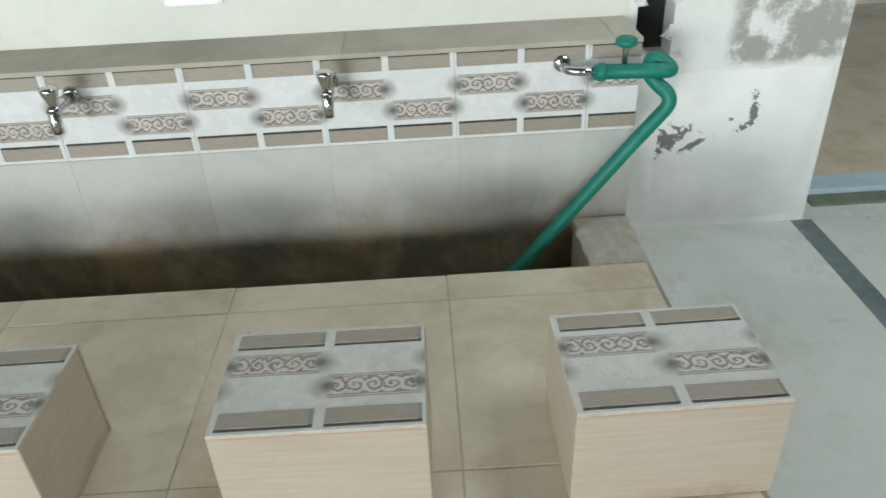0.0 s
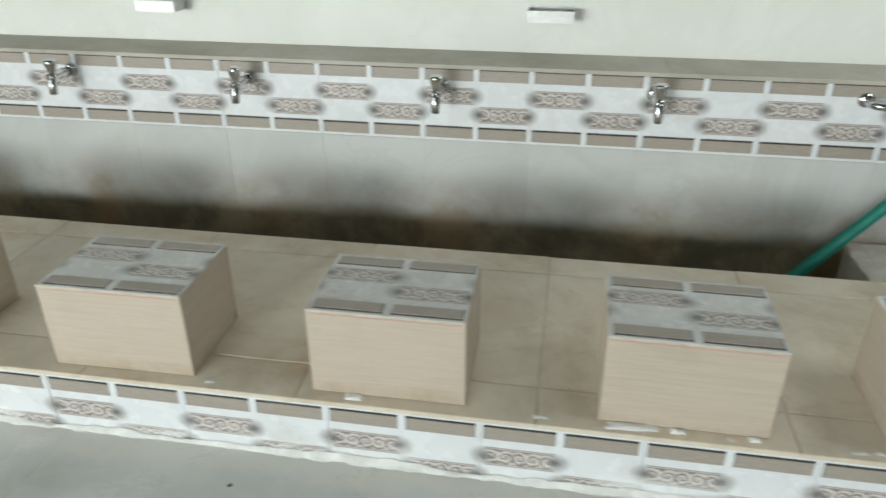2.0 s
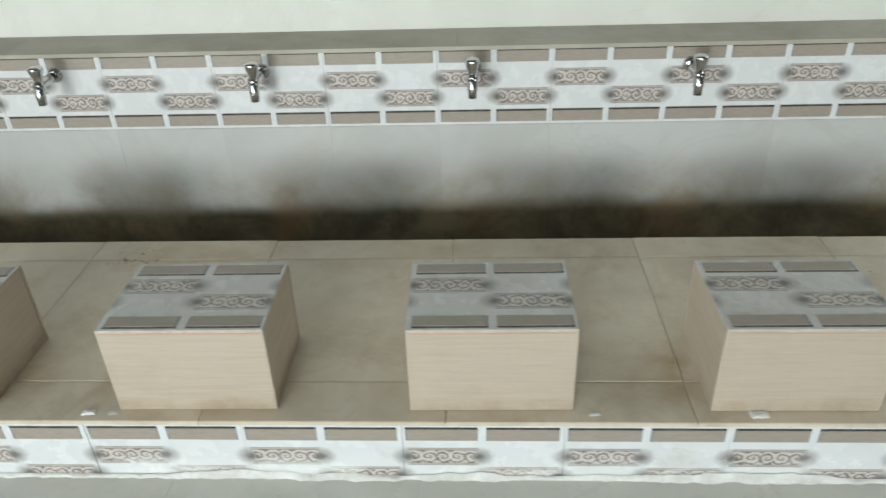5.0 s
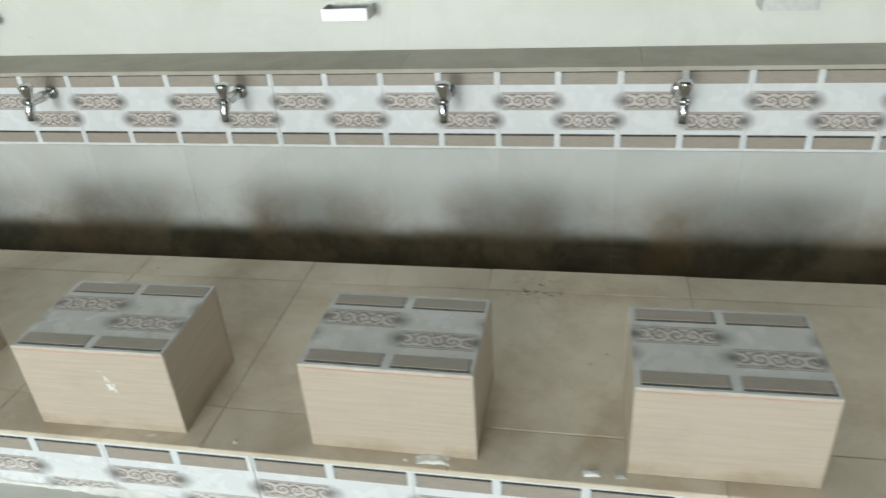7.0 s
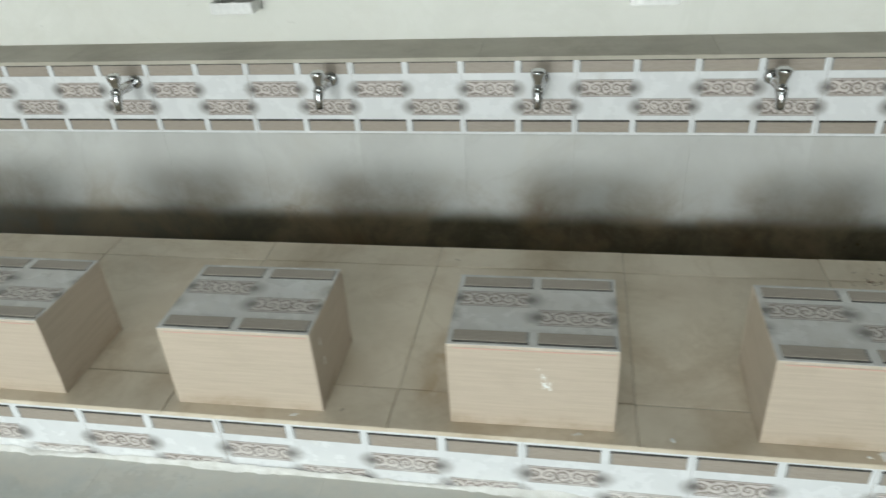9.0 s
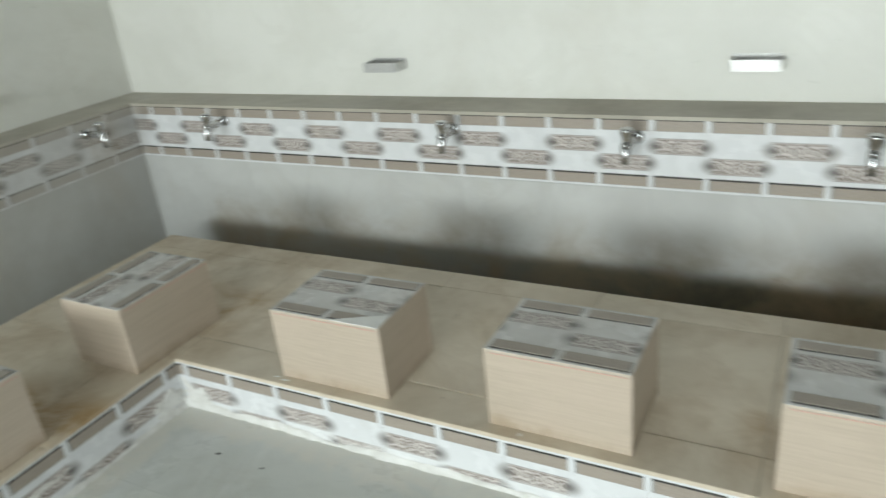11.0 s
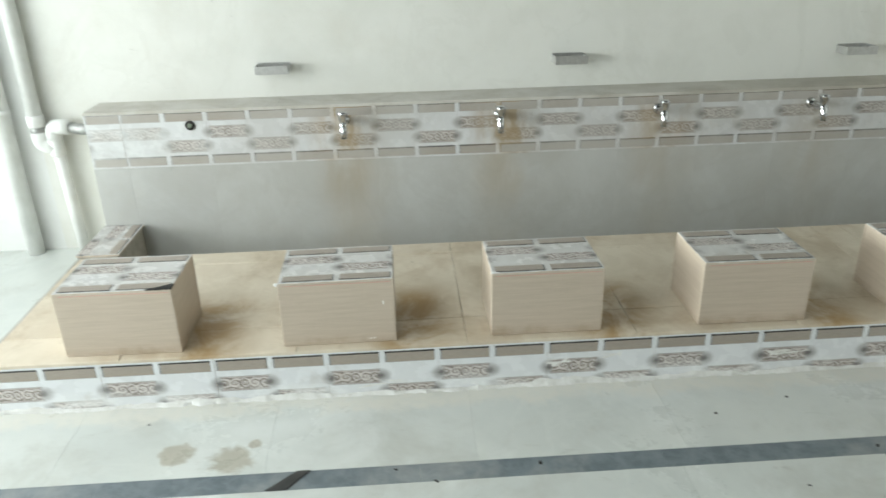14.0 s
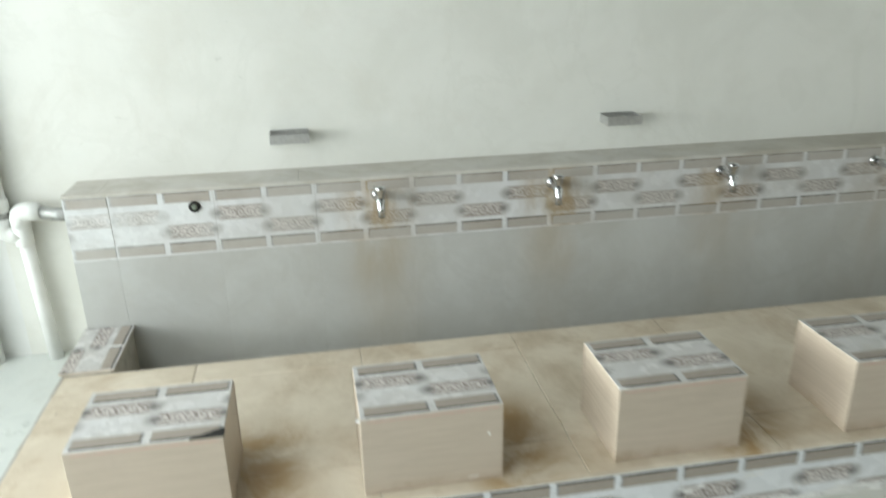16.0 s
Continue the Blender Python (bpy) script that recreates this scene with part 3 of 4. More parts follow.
for x0, x1, z1 in FILL_BAYS:
    dims += [(x, x0, SCREEN - 0.3, SCREEN, -0.1, CEIL), (x0, x1, SCREEN - 0.3, SCREEN, z1, CEIL)]
    x = x1
dims.append((x, EAST + 0.2, SCREEN - 0.3, SCREEN, -0.1, CEIL))
structure(boxes("wall_colonnade", HALL, *dims), "unseen dark wall with bays added for a fill lamp", "wall")
structure(boxes("wall_east", HALL, (EAST, EAST + 0.2, SOUTH, 3.2, -0.1, CEIL)), "unseen wall kept dark to cut bounced light", "wall")
# added out of view to keep sky light from leaking behind the tap wall
structure(boxes("wall_partition", PAINT, (9.38, 9.58, BACK + 0.2, 3.2, -0.1, CEIL)), "unseen wall added to stop a light leak", "wall")
structure(boxes("wall_far_north", PAINT, (9.4, EAST + 0.2, 3.0, 3.2, -0.1, CEIL)), "unseen wall kept dark to cut bounced light of the next room", "wall")

# lower tap walls: cement core, faced with plain tiles, a patterned band and a stone ledge
apron_n = structure(boxes("wall_north_apron", GROUT, (XW - 0.012, END_E - 0.01, 0.0026, BACK, BED - 0.06, LEDGE_Z - 0.012)), "low tap wall faced with plain pale tiles, a patterned tile band and a stone ledge", "tap wall")
apron_w = structure(boxes("wall_west_apron", GROUT, (WBACK, XW - 0.0026, END_S + 0.01, 0.006, BED - 0.06, LEDGE_Z - 0.012)), "low tap wall with rust-stained pale tiles, a patterned tile band and a stone ledge", "tap wall")

# ---- patterned tiles ----
def pattern_mesh(left, right, low, name="patterned_tile"):
    """The patterned tile, cut to u from left to right and v from low to the top edge; four printed bricks stand a little proud."""
    v, f = [], []
    index = []

    def add(x0, x1, y0, y1, z0, z1, ch, k):
        n = len(v)
        dv, df = slab_data(x1 - x0, y1 - y0, z1 - z0, ch)
        v.extend(((x0 + x1) / 2 + a, (y0 + y1) / 2 + b, z1 + c) for a, b, c in dv)
        df = df[:-1]
        f.extend(tuple(q + n for q in face) for face in df)
        index.extend([k] * 5 + [2 if k == 0 else k] * (len(df) - 5))

    add(left + 0.0003, right - 0.0003, low + 0.0003, TH / 2 - 0.0003, -0.008, 0.0, 0.0010, 0)
    for cu in (-0.1, 0.1):
        for cv in BRICK_V:
            x0, x1, y0, y1 = max(cu - 0.0858, left + 0.003), min(cu + 0.0858, right - 0.003), max(cv - 0.0190, low + 0.003), cv + 0.0190
            if x1 - x0 > 0.01 and y1 - y0 > 0.006:
                add(x0, x1, y0, y1, 0.0, 0.0012, 0.0008, 1)
    return mesh(name, v, f, [TILE, BRICK, BISCUIT], index)


PATTERNS = {}


def pattern_tile(m, parent, left=-TW / 2, right=TW / 2, low=-TH / 2, stretch=1.0):
    left, right, m = left / stretch, right / stretch, m @ Matrix.Diagonal((stretch, 1, 1, 1))
    key = (round(left, 3), round(right, 3), round(low, 3))
    if key not in PATTERNS:
        PATTERNS[key] = pattern_mesh(*key)
    ob = child(new("patterned_tile", PATTERNS[key]), parent)
    ob.matrix_world = m
    return ob


def facing(x, y, z, side):
    """Pose of a tile on a wall: 'n' looks south, 'w' looks east, 's' lies face up, read from the south, 'e' face up, read from the east."""
    return {"n": pose(x, y, z, 90, 0, 0), "w": pose(x, y, z, 90, 0, 90), "s": pose(x, y, z), "e": pose(x, y, z, 0, 0, 90)}[side]


rng = random.Random(4)
MID = (LEDGE_Z + BAND_B) / 2 - 0.002
NP, WP = 0.399, 0.4145  # tile pitch along the two bands
x = 5.09 - 13 * NP      # 5.09 is a joint of the north band, -3.70 one of the west band
while x < END_E:
    a, b = max(x, XW), min(x + NP, END_E)
    if b - a > 0.02:
        c = x + NP / 2
        pattern_tile(facing(c, rng.uniform(-0.0012, 0.0008), MID, "n"), apron_n, a - c, b - c, stretch=NP / TW)
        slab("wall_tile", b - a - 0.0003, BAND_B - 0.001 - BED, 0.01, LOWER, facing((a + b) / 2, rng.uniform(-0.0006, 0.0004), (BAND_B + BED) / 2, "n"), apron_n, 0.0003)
    x += NP
y = -3.70 + 10 * WP
while y > END_S:
    a, b = max(y - WP, END_S), min(y, 0.0)
    if b - a > 0.02:
        c = y - WP / 2 if a > END_S else a + WP / 2  # the cut piece at the end keeps its first half
        pattern_tile(facing(XW + rng.uniform(-0.0003, 0.0003), c, MID, "w"), apron_w, a - c, b - c, stretch=WP / TW)
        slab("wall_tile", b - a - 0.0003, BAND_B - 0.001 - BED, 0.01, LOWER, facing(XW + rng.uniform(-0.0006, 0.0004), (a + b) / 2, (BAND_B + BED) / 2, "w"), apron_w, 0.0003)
    y -= WP
x = XW
while x < END_E - 0.05:
    b = min(x + 0.8, END_E)
    slab("ledge_slab", b - x - 0.0006, BACK + 0.004, 0.014, LEDGE, pose((x + b) / 2, BACK / 2 - 0.002, LEDGE_Z), apron_n, 0.001)
    x = b
y = BACK
while y > END_S + 0.05:
    b = max(y - 0.8, END_S)
    slab("ledge_slab", XW - WBACK + 0.002, y - b - 0.0006, 0.014, LEDGE, pose((XW + WBACK) / 2 - 0.0005, (y + b) / 2, LEDGE_Z), apron_w, 0.001)
    y = b

# ---- trough bed ----
structure(boxes("trough_bed", BED_DARK, (XW, 8.66, NEDGE - 0.02, 0.012, BED - 0.06, BED), (XW, WEDGE + 0.02, -4.52, NEDGE - 0.02, BED - 0.06, BED)), "drain trough along the foot of the tap walls, darkened for shade", "drain trough")

# ---- platform ----
plat = structure(boxes("platform", GROUT, (WEDGE + 0.012, END_E - 0.012, NFRONT + 0.012, NEDGE - 0.012, -0.1, PLAT - 0.003), (WEDGE + 0.012, WFRONT - 0.012, END_S + 0.012, NFRONT + 0.013, -0.1, PLAT - 0.0034)), "low L-shaped platform of beige marble slabs with a patterned tile riser", "platform")
xs = [WEDGE, 1.284, 1.97, 2.59, 3.215, 3.84, 4.465, 5.09, 5.715, 6.34, 6.96, 7.592, 8.222, END_E]
for a, b in zip(xs, xs[1:]):
    for lo, hi in ((NFRONT - 0.009 if a > 1.0 else NFRONT, -1.03), (-1.03, -0.41), (-0.41, NEDGE)):
        slab("platform_slab", b - a - 0.0016, hi - lo - 0.0016, 0.012, PLATFORM, pose((a + b) / 2, (lo + hi) / 2, PLAT + rng.uniform(-0.0012, 0.0008)), plat)
ys = [NFRONT, -1.70, -2.32, -2.95, -3.57, -4.2, END_S]
for hi, lo in zip(ys, ys[1:]):
    for a, b in ((WEDGE, 0.47), (0.47, 1.09), (1.09, WFRONT + 0.009)):
        slab("platform_slab", b - a - 0.0016, hi - lo - 0.0016, 0.012, PLATFORM, pose((a + b) / 2, (lo + hi) / 2, PLAT + rng.uniform(-0.0012, 0.0008)), plat)
for a, b in zip(xs, xs[1:]):  # trough sides
    slab("trough_tile", b - a - 0.003, PLAT - BED - 0.014, 0.012, PLATFORM, pose((a + b) / 2, NEDGE, (PLAT + BED) / 2 - 0.006, -90), plat)
for hi, lo in zip([NEDGE] + ys[1:], ys[1:]):
    slab("trough_tile", hi - lo - 0.003, PLAT - BED - 0.014, 0.012, PLATFORM, pose(WEDGE, (lo + hi) / 2, (PLAT + BED) / 2 - 0.006, 90, 0, -90), plat)
RTOP = PLAT - 0.0125
low = TH / 2 - RTOP
RN, RW = 0.4085, 0.405
x = 7.046 - 15 * RN
while x < END_E:
    a, b = max(x, WFRONT), min(x + RN, END_E)
    if b - a > 0.02:
        pattern_tile(facing(x + RN / 2, NFRONT - 0.006 + rng.uniform(-0.001, 0.001), RTOP - TH / 2, "n"), plat, a - x - RN / 2, b - x - RN / 2, low, RN / TW)
    x += RN
y = -3.87 - 3 * RW
while y < NFRONT - 0.02:
    a, b = max(y, END_S), min(y + RW, NFRONT - 0.006)
    if b - a > 0.02:
        pattern_tile(facing(WFRONT + 0.006 + rng.uniform(-0.001, 0.001), y + RW / 2, RTOP - TH / 2, "w"), plat, a - y - RW / 2, b - y - RW / 2, low, RW / TW)
    y += RW
x = WEDGE  # south and east ends
while x < WFRONT - 0.02:
    b = min(x + TW, WFRONT)
    slab("trough_tile", b - x - 0.002, PLAT + 0.002, 0.012, LOWER, pose((x + b) / 2, END_S - 0.001, PLAT / 2, 90), plat)
    x = b
slab("trough_tile", -NFRONT + NEDGE - 0.004, PLAT + 0.002, 0.012, LOWER, pose(END_E + 0.001, (NFRONT + NEDGE) / 2, PLAT / 2, 90, 0, 90), plat)


def trough_end(x0, x1, y0, y1, along):
    """The low kerb that closes the end of a trough, capped with pieces of patterned tile."""
    ob = boxes("trough_end", GROUT, (x0, x1, y0, y1, BED, PLAT + 0.004))
    structure(ob, "low tiled kerb that closes the end of the drain trough", "kerb")
    if along == "y":
        cap = child(lump("cap", GROUT, x1 - x0 + 0.01, y1 - y0 + 0.01, 0.022, pose((x0 + x1) / 2, (y0 + y1) / 2, PLAT + 0.003, -90), 5.0, 30, 40, 0.35), ob)
        tagged(cap, "rough broken cement top")
    else:
        pattern_tile(pose((x0 + x1) / 2, (y0 + y1) / 2 - 0.04, PLAT + 0.014), ob, -(x1 - x0) / 2, (x1 - x0) / 2, TH / 2 - 0.2)
    return ob


trough_end(8.66, END_E - 0.002, NEDGE + 0.002, -0.003, "y")
trough_end(XW + 0.003, WEDGE - 0.002, END_S + 0.002, -4.52, "x")

# ---- seats ----
def seat(name="seat_block"):
    """A boxed seat: four beige slabs round a core and one patterned tile on top. Front towards -y, origin at the middle of its foot."""
    w, d, h = 0.41, 0.300, SEATTOP - PLAT
    root = new(name)
    core, _ = box_data(-w / 2 + 0.011, w / 2 - 0.011, -d / 2 + 0.011, d / 2 - 0.011, 0.0005, h - 0.012)
    child(new("core", mesh("core", core, _, [GROUT])), root)
    ph = h - 0.0085
    front = slab("front_panel", w, ph, 0.010, SEAT, pose(0, -d / 2, ph / 2, 90), root, 0.0015)
    slab("back_panel", w, ph, 0.010, SEAT, pose(0, d / 2, ph / 2, -90), root, 0.0015)
    for s in (-1, 1):
        slab("side_panel", d - 0.022, ph, 0.010, SEAT, pose(s * (w / 2 - 0.001), 0, ph / 2, 90, 0, 90 * s), root, 0.0015)
    line = slab("joint_line", w - 0.03, 0.0035, 0.003, ADHESIVE, Matrix(), front, 0.0004)
    line.matrix_parent_inverse.identity()
    line.matrix_basis = pose(0, -d / 2, ph / 2, 90).inverted() @ pose(0.004, -d / 2 - 0.0006, ph - 0.004, 90)
    tagged(line, "thin pink line of tile adhesive")
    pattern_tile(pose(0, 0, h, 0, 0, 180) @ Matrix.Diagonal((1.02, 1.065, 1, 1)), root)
    return root


first = seat()
NSEATS = [(1.75 + 0.75 * k, 0.0) for k in range(9)] + [(8.433, 0.0)]
SEAT_NOTES = {0: "boxed beige tile seat with a chipped top corner", 3: "boxed beige tile seat with a white paint fleck on its front"}
WSEATS = [-4.39, -3.616, -2.855, -2.075, -1.30]
SEATS = []
for k, (x, _) in enumerate(NSEATS):
    SEATS.append(copy_thing(first, pose(x + 0.203, -1.138 + 0.150, PLAT, 0, 0, rng.uniform(-0.6, 0.6))))
    tagged(SEATS[-1], SEAT_NOTES.get(k, "boxed beige tile seat with a patterned top, before a tap"), "seat", "seats before the taps")
for k, y in enumerate(WSEATS):
    SEATS.append(copy_thing(first, pose(1.243 - 0.150, y + 0.201, PLAT, 0, 0, 90 + rng.uniform(-0.6, 0.6))))
    tagged(SEATS[-1], "beige tile seat with a broken corner, ending the platform" if k == 0 else "boxed beige tile seat with rust stains at its foot", "seat", "seats before the taps")
for o in (*first.children_recursive, first):
    bpy.data.objects.remove(o)


# ---- taps ----
def tap(name="water_tap"):
    """A chrome bib tap: wall flange, level body, down-turned spout, tapered knob. It points along -y from the wall face at y = 0."""
    root = new(name)
    m = Matrix.Rotation(radians(90), 4, "X")
    part("flange", lathe([(0.022, 0.0), (0.021, 0.004), (0.017, 0.010), (0.013, 0.012)], m), CHROME, root)
    bm = tube([(0, -0.008, 0), (0, -0.030, 0), (0, -0.034, 0), (0, -0.060, 0), (0, -0.066, 0), (0, -0.094, 0.0), (0, -0.108, 0.0)], [0.0125, 0.0125, 0.0150, 0.0150, 0.0130, 0.0150, 0.0125], 16)
    part("body", bm, CHROME, root)
    part("spout", tube(rounded([(0, -0.088, 0.004), (0, -0.104, -0.014), (0, -0.108, -0.050)], 0.02), [0.0145] * 4 + [0.0135] * 3 + [0.012, 0.0112], 16), CHROME, root)
    part("knob", lathe([(0.0115, 0.004), (0.0115, 0.014), (0.0135, 0.022), (0.0175, 0.034), (0.0205, 0.045), (0.0195, 0.051), (0.010, 0.054)], Matrix.Translation((0, -0.092, 0))), CHROME, root)
    return root


tap0 = tap()
TZ = 0.722
TAPLABEL = "chrome bib tap with a tapered knob, fixed to the patterned band"
for k, x in enumerate([0.60, 1.875, 2.64, 3.415, 4.172, 4.922, 5.67, 6.415, 7.158, 7.912]):
    tagged(copy_thing(tap0, pose(x, -0.001, TZ + rng.uniform(-0.004, 0.004), 0, 0, rng.uniform(-4, 4)) @ Matrix.Scale(1.25, 4)), TAPLABEL, "tap", "taps along the band")
for k, y in enumerate([-0.31, -1.05, -1.848, -2.66, -3.437]):
    tagged(copy_thing(tap0, pose(XW + 0.001, y, TZ, 0, 0, 90 + rng.uniform(-5, 5)) @ Matrix.Scale(1.25, 4)), "chrome bib tap on the band with rust stains below it", "tap", "taps along the band")
for o in (*tap0.children, tap0):
    bpy.data.objects.remove(o)


# ---- soap dishes ----
def soap_dish(name="soap_dish"):
    """A steel wall dish: floor with two slots, front and side lips, wall plate. Back at y = 0, towards -y."""
    root = new(name)
    w, d = 0.165, 0.10
    def piece(n, *b):
        child(boxes(n, STEEL, *b, bevel=0.0012), root)
    piece("tray", (-w / 2, w / 2, -d, -0.072, 0, 0.003), (-w / 2, w / 2, -0.028, -0.0025, 0, 0.003), (-w / 2, -0.055, -0.0719, -0.0281, 0, 0.003), (-0.008, 0.008, -0.0719, -0.0281, 0, 0.003), (0.055, w / 2, -0.0719, -0.0281, 0, 0.003))
    piece("front_lip", (-w / 2, w / 2, -d - 0.0025, -d, 0, 0.042))
    for s in (-1, 1):
        piece("side_lip", (s * w / 2 - 0.00125, s * w / 2 + 0.00125, -d, -0.003, 0.0, 0.040))
    piece("wall_plate", (-w / 2, w / 2, -0.0025, 0, 0, 0.045))
    piece("clip", (-0.006, 0.006, -d + 0.001, -0.078, 0.030, 0.040))
    return root


dish0 = soap_dish()
for x in (1.46, 3.02, 4.545, 5.995, 7.53):
    tagged(copy_thing(dish0, pose(x, BACK, 0.930)), "brushed steel soap dish with slots, on the cream wall", "soap dish", "soap dishes")
for y in (-0.74, -2.27, -3.79):
    tagged(copy_thing(dish0, pose(WBACK, y, 0.930, 0, 0, 90)), "brushed steel soap dish with slots, on the cream wall", "soap dish", "soap dishes")
for o in (*dish0.children, dish0):
    bpy.data.objects.remove(o)

# ---- east end: plaster, hole, hose ----
structure(boxes("wall_north_plaster", PLASTER, (END_E + 0.02, 9.58, BACK, BACK + 0.2, -0.1, 0.66), (9.0, 9.58, BACK, BACK + 0.2, 0.66, 1.58), (END_E + 0.02, 8.88, BACK, BACK + 0.2, 0.66, 0.87), (END_E + 0.02, 9.0, BACK, BACK + 0.2, 0.88, 1.58)), "rough white plaster with bare cement patches beyond the taps", "wall")
# black lining painted in for the shade inside the hole
structure(boxes("wall_cavity", DARK, (8.875, 9.005, BACK + 0.10, BACK + 0.19, 0.65, 0.89)), "black broken hole in the plaster", "hole")

structure(lump("plaster_patch", SMOOTH_PLASTER, 0.60, 0.60, 0.03, pose(9.275, BACK, 0.315), 3.0, 40, 40, 0.12), "smooth white plaster patch low on the rough wall", "plaster")

hose_tap = tagged(new("hose_tap"), "chrome tap with a green lever, turned along the wall", "tap")
hose_tap.matrix_world = pose(8.600, -0.001, TZ + 0.012)
bpy.context.view_layer.update()


def hang(bm, name, mat, parent, label=""):
    ob = part(name, bm, mat, parent, label)
    ob.matrix_parent_inverse = parent.matrix_world.inverted()
    return ob


X0, Z0 = 8.600, TZ + 0.012
hang(lathe([(0.026, 0.0), (0.025, 0.004), (0.014, 0.010)], pose(X0, -0.001, Z0, 90)), "flange", CHROME, hose_tap)
hang(tube(rounded([(X0, -0.008, Z0), (X0, -0.07, Z0), (X0 + 0.09, -0.085, Z0 - 0.002)], 0.04), 0.0135), "body", CHROME, hose_tap)
hang(lathe([(0.008, 0.0), (0.009, 0.05), (0.012, 0.055), (0.012, 0.06)], pose(X0 + 0.16, -0.092, Z0 + 0.012)), "stem", CHROME, hose_tap)
hang(lathe([(0.024, 0.060), (0.031, 0.064), (0.031, 0.078), (0.022, 0.084)], pose(X0 + 0.16, -0.092, Z0 + 0.012), 12), "lever", GREEN, hose_tap, "green plastic lever")

hose = tagged(new("garden_hose"), "green rubber hose pushed over a tap, bent down into the trough", "hose")
part("hose_tube", tube(rounded([(X0 + 0.075, -0.086, Z0 - 0.002), (8.86, -0.115, Z0 + 0.002), (8.905, -0.10, Z0 - 0.005), (8.845, -0.06, Z0 + 0.035), (8.83, -0.09, Z0 - 0.02), (8.905, -0.13, 0.655), (8.80, -0.13, 0.53), (8.46, -0.125, 0.10), (8.33, -0.12, BED + 0.02)], 0.045, 8), 0.0215, 14), GREEN, hose)
part("cuff", lathe([(0.0225, 0.0), (0.026, 0.003), (0.026, 0.022), (0.0225, 0.025)], pose(X0 + 0.085, -0.0875, Z0 - 0.002, 0, 90, -10)), GREEN, hose, "thick green end of the hose")

# ---- west pipes ----
def pipe_run():
    root = tagged(new("water_pipe"), "white painted water pipe with elbows feeding the tap wall", "pipe")
    x, ym, yd = -0.235, -5.015, -4.940
    part("riser_pipe", tube([(x, ym, 0.72), (x, ym, 2.9)], 0.036, 18), PIPE, root)
    part("coupling", lathe([(0.041, 0.0), (0.043, 0.006), (0.043, 0.05), (0.040, 0.058)], pose(x, ym, 0.700)), PIPE, root)
    part("union", lathe([(0.031, 0.0), (0.036, 0.004), (0.036, 0.026), (0.031, 0.032)], pose(x, ym, 0.668)), RUSTY, root, "galvanised union")
    part("elbow", tube(rounded([(x, ym, 0.672), (x, ym, 0.605), (x, yd, 0.590)], 0.05), 0.038, 18), PIPE, root)
    part("down_pipe", tube([(x, yd + 0.022, 0.0), (x, yd, 0.66)], 0.030, 18), PIPE, root)
    part("tee", lathe([(0.035, 0.0), (0.038, 0.005), (0.038, 0.085), (0.035, 0.09)], pose(x, yd, 0.545)), PIPE, root)
    part("top_elbow", tube(rounded([(x, yd, 0.63), (x, yd, 0.700), (x + 0.02, yd + 0.10, 0.695)], 0.055), 0.039, 18), PIPE, root)
    part("nipple", tube([(x + 0.018, yd + 0.09, 0.695), (x + 0.045, -4.79, 0.690), (x + 0.075, -4.69, 0.690)], 0.028, 16), RUSTY, root, "rusty threaded nipple")
    return root


pipe_run()
drain = tagged(new("drain_pipe"), "thick white painted pipe up the wall with a bracket", "pipe")
part("pipe", tube([(-0.235, -5.18, 0.0), (-0.235, -5.18, 2.95)], 0.042, 20), PIPE, drain)
part("bracket", lathe([(0.046, 0.0), (0.046, 0.03)], pose(-0.235, -5.18, 0.76)), PIPE, drain)
part("bolt", lathe([(0.012, 0.0), (0.012, 0.025), (0.006, 0.03)], pose(-0.20, -5.22, 0.775, 60, 0, 40), 10), RUSTY, drain, "rusty bolt")

hole = tagged(new("open_outlet"), "plugged dark pipe outlet in the band, tap missing", "pipe outlet")
m = pose(XW + 0.0015, -4.193, 0.722, 90, 0, 90)
part("collar", lathe([(0.024, 0.0), (0.024, 0.004), (0.017, 0.006)], m), DARK, hole)
part("plug", lathe([(0.0120, 0.0055), (0.0110, 0.0085), (0.004, 0.009)], m), MOSS, hole, "pale green plastic plug")

# ---- chips and flecks ----
def chip(name, pts, mat, label, cat):
    bm = bmesh.new()
    top = [bm.verts.new(p) for p in pts]
    low_ = [bm.verts.new(Vector(p) + Vector((0, 0.002, -0.004))) for p in pts]
    bm.faces.new(top)
    for k in range(len(pts)):
        bm.faces.new((top[k], low_[k], low_[(k + 1) % len(pts)], top[(k + 1) % len(pts)]))
    return tagged(from_bm(name, bm, mat), label, cat)


chip("tile_chip", [(1.985, -1.1415, 0.4585), (2.158, -1.142, 0.4585), (2.152, -1.065, 0.4588), (2.09, -1.09, 0.4588)], CHIP, "white broken corner of a seat tile", "chip")
chip("tile_chip", [(1.2455, -4.075, 0.4575), (1.2455, -3.985, 0.4575), (1.205, -3.985, 0.4578), (1.22, -4.02, 0.4578)], DARK, "dark broken corner of a seat tile", "chip")
for x, z, w, h in ((4.233, 0.366, 0.020, 0.030), (4.240, 0.338, 0.034, 0.036), (4.220, 0.390, 0.022, 0.014)):
    tagged(lump("paint_fleck", CHIP, w, h, 0.002, pose(x, -1.1402, z), x, 8, 8, 1.2), "white paint fleck on the seat front", "fleck")
for y, z in ((-1.075, 0.385), (-1.065, 0.315)):
    tagged(lump("paint_fleck", CHIP, 0.012, 0.034, 0.002, pose(3.6605, y, z, 0, 15, 90), y, 6, 6, 1.2), "pale paint fleck on the side of a seat", "fleck")

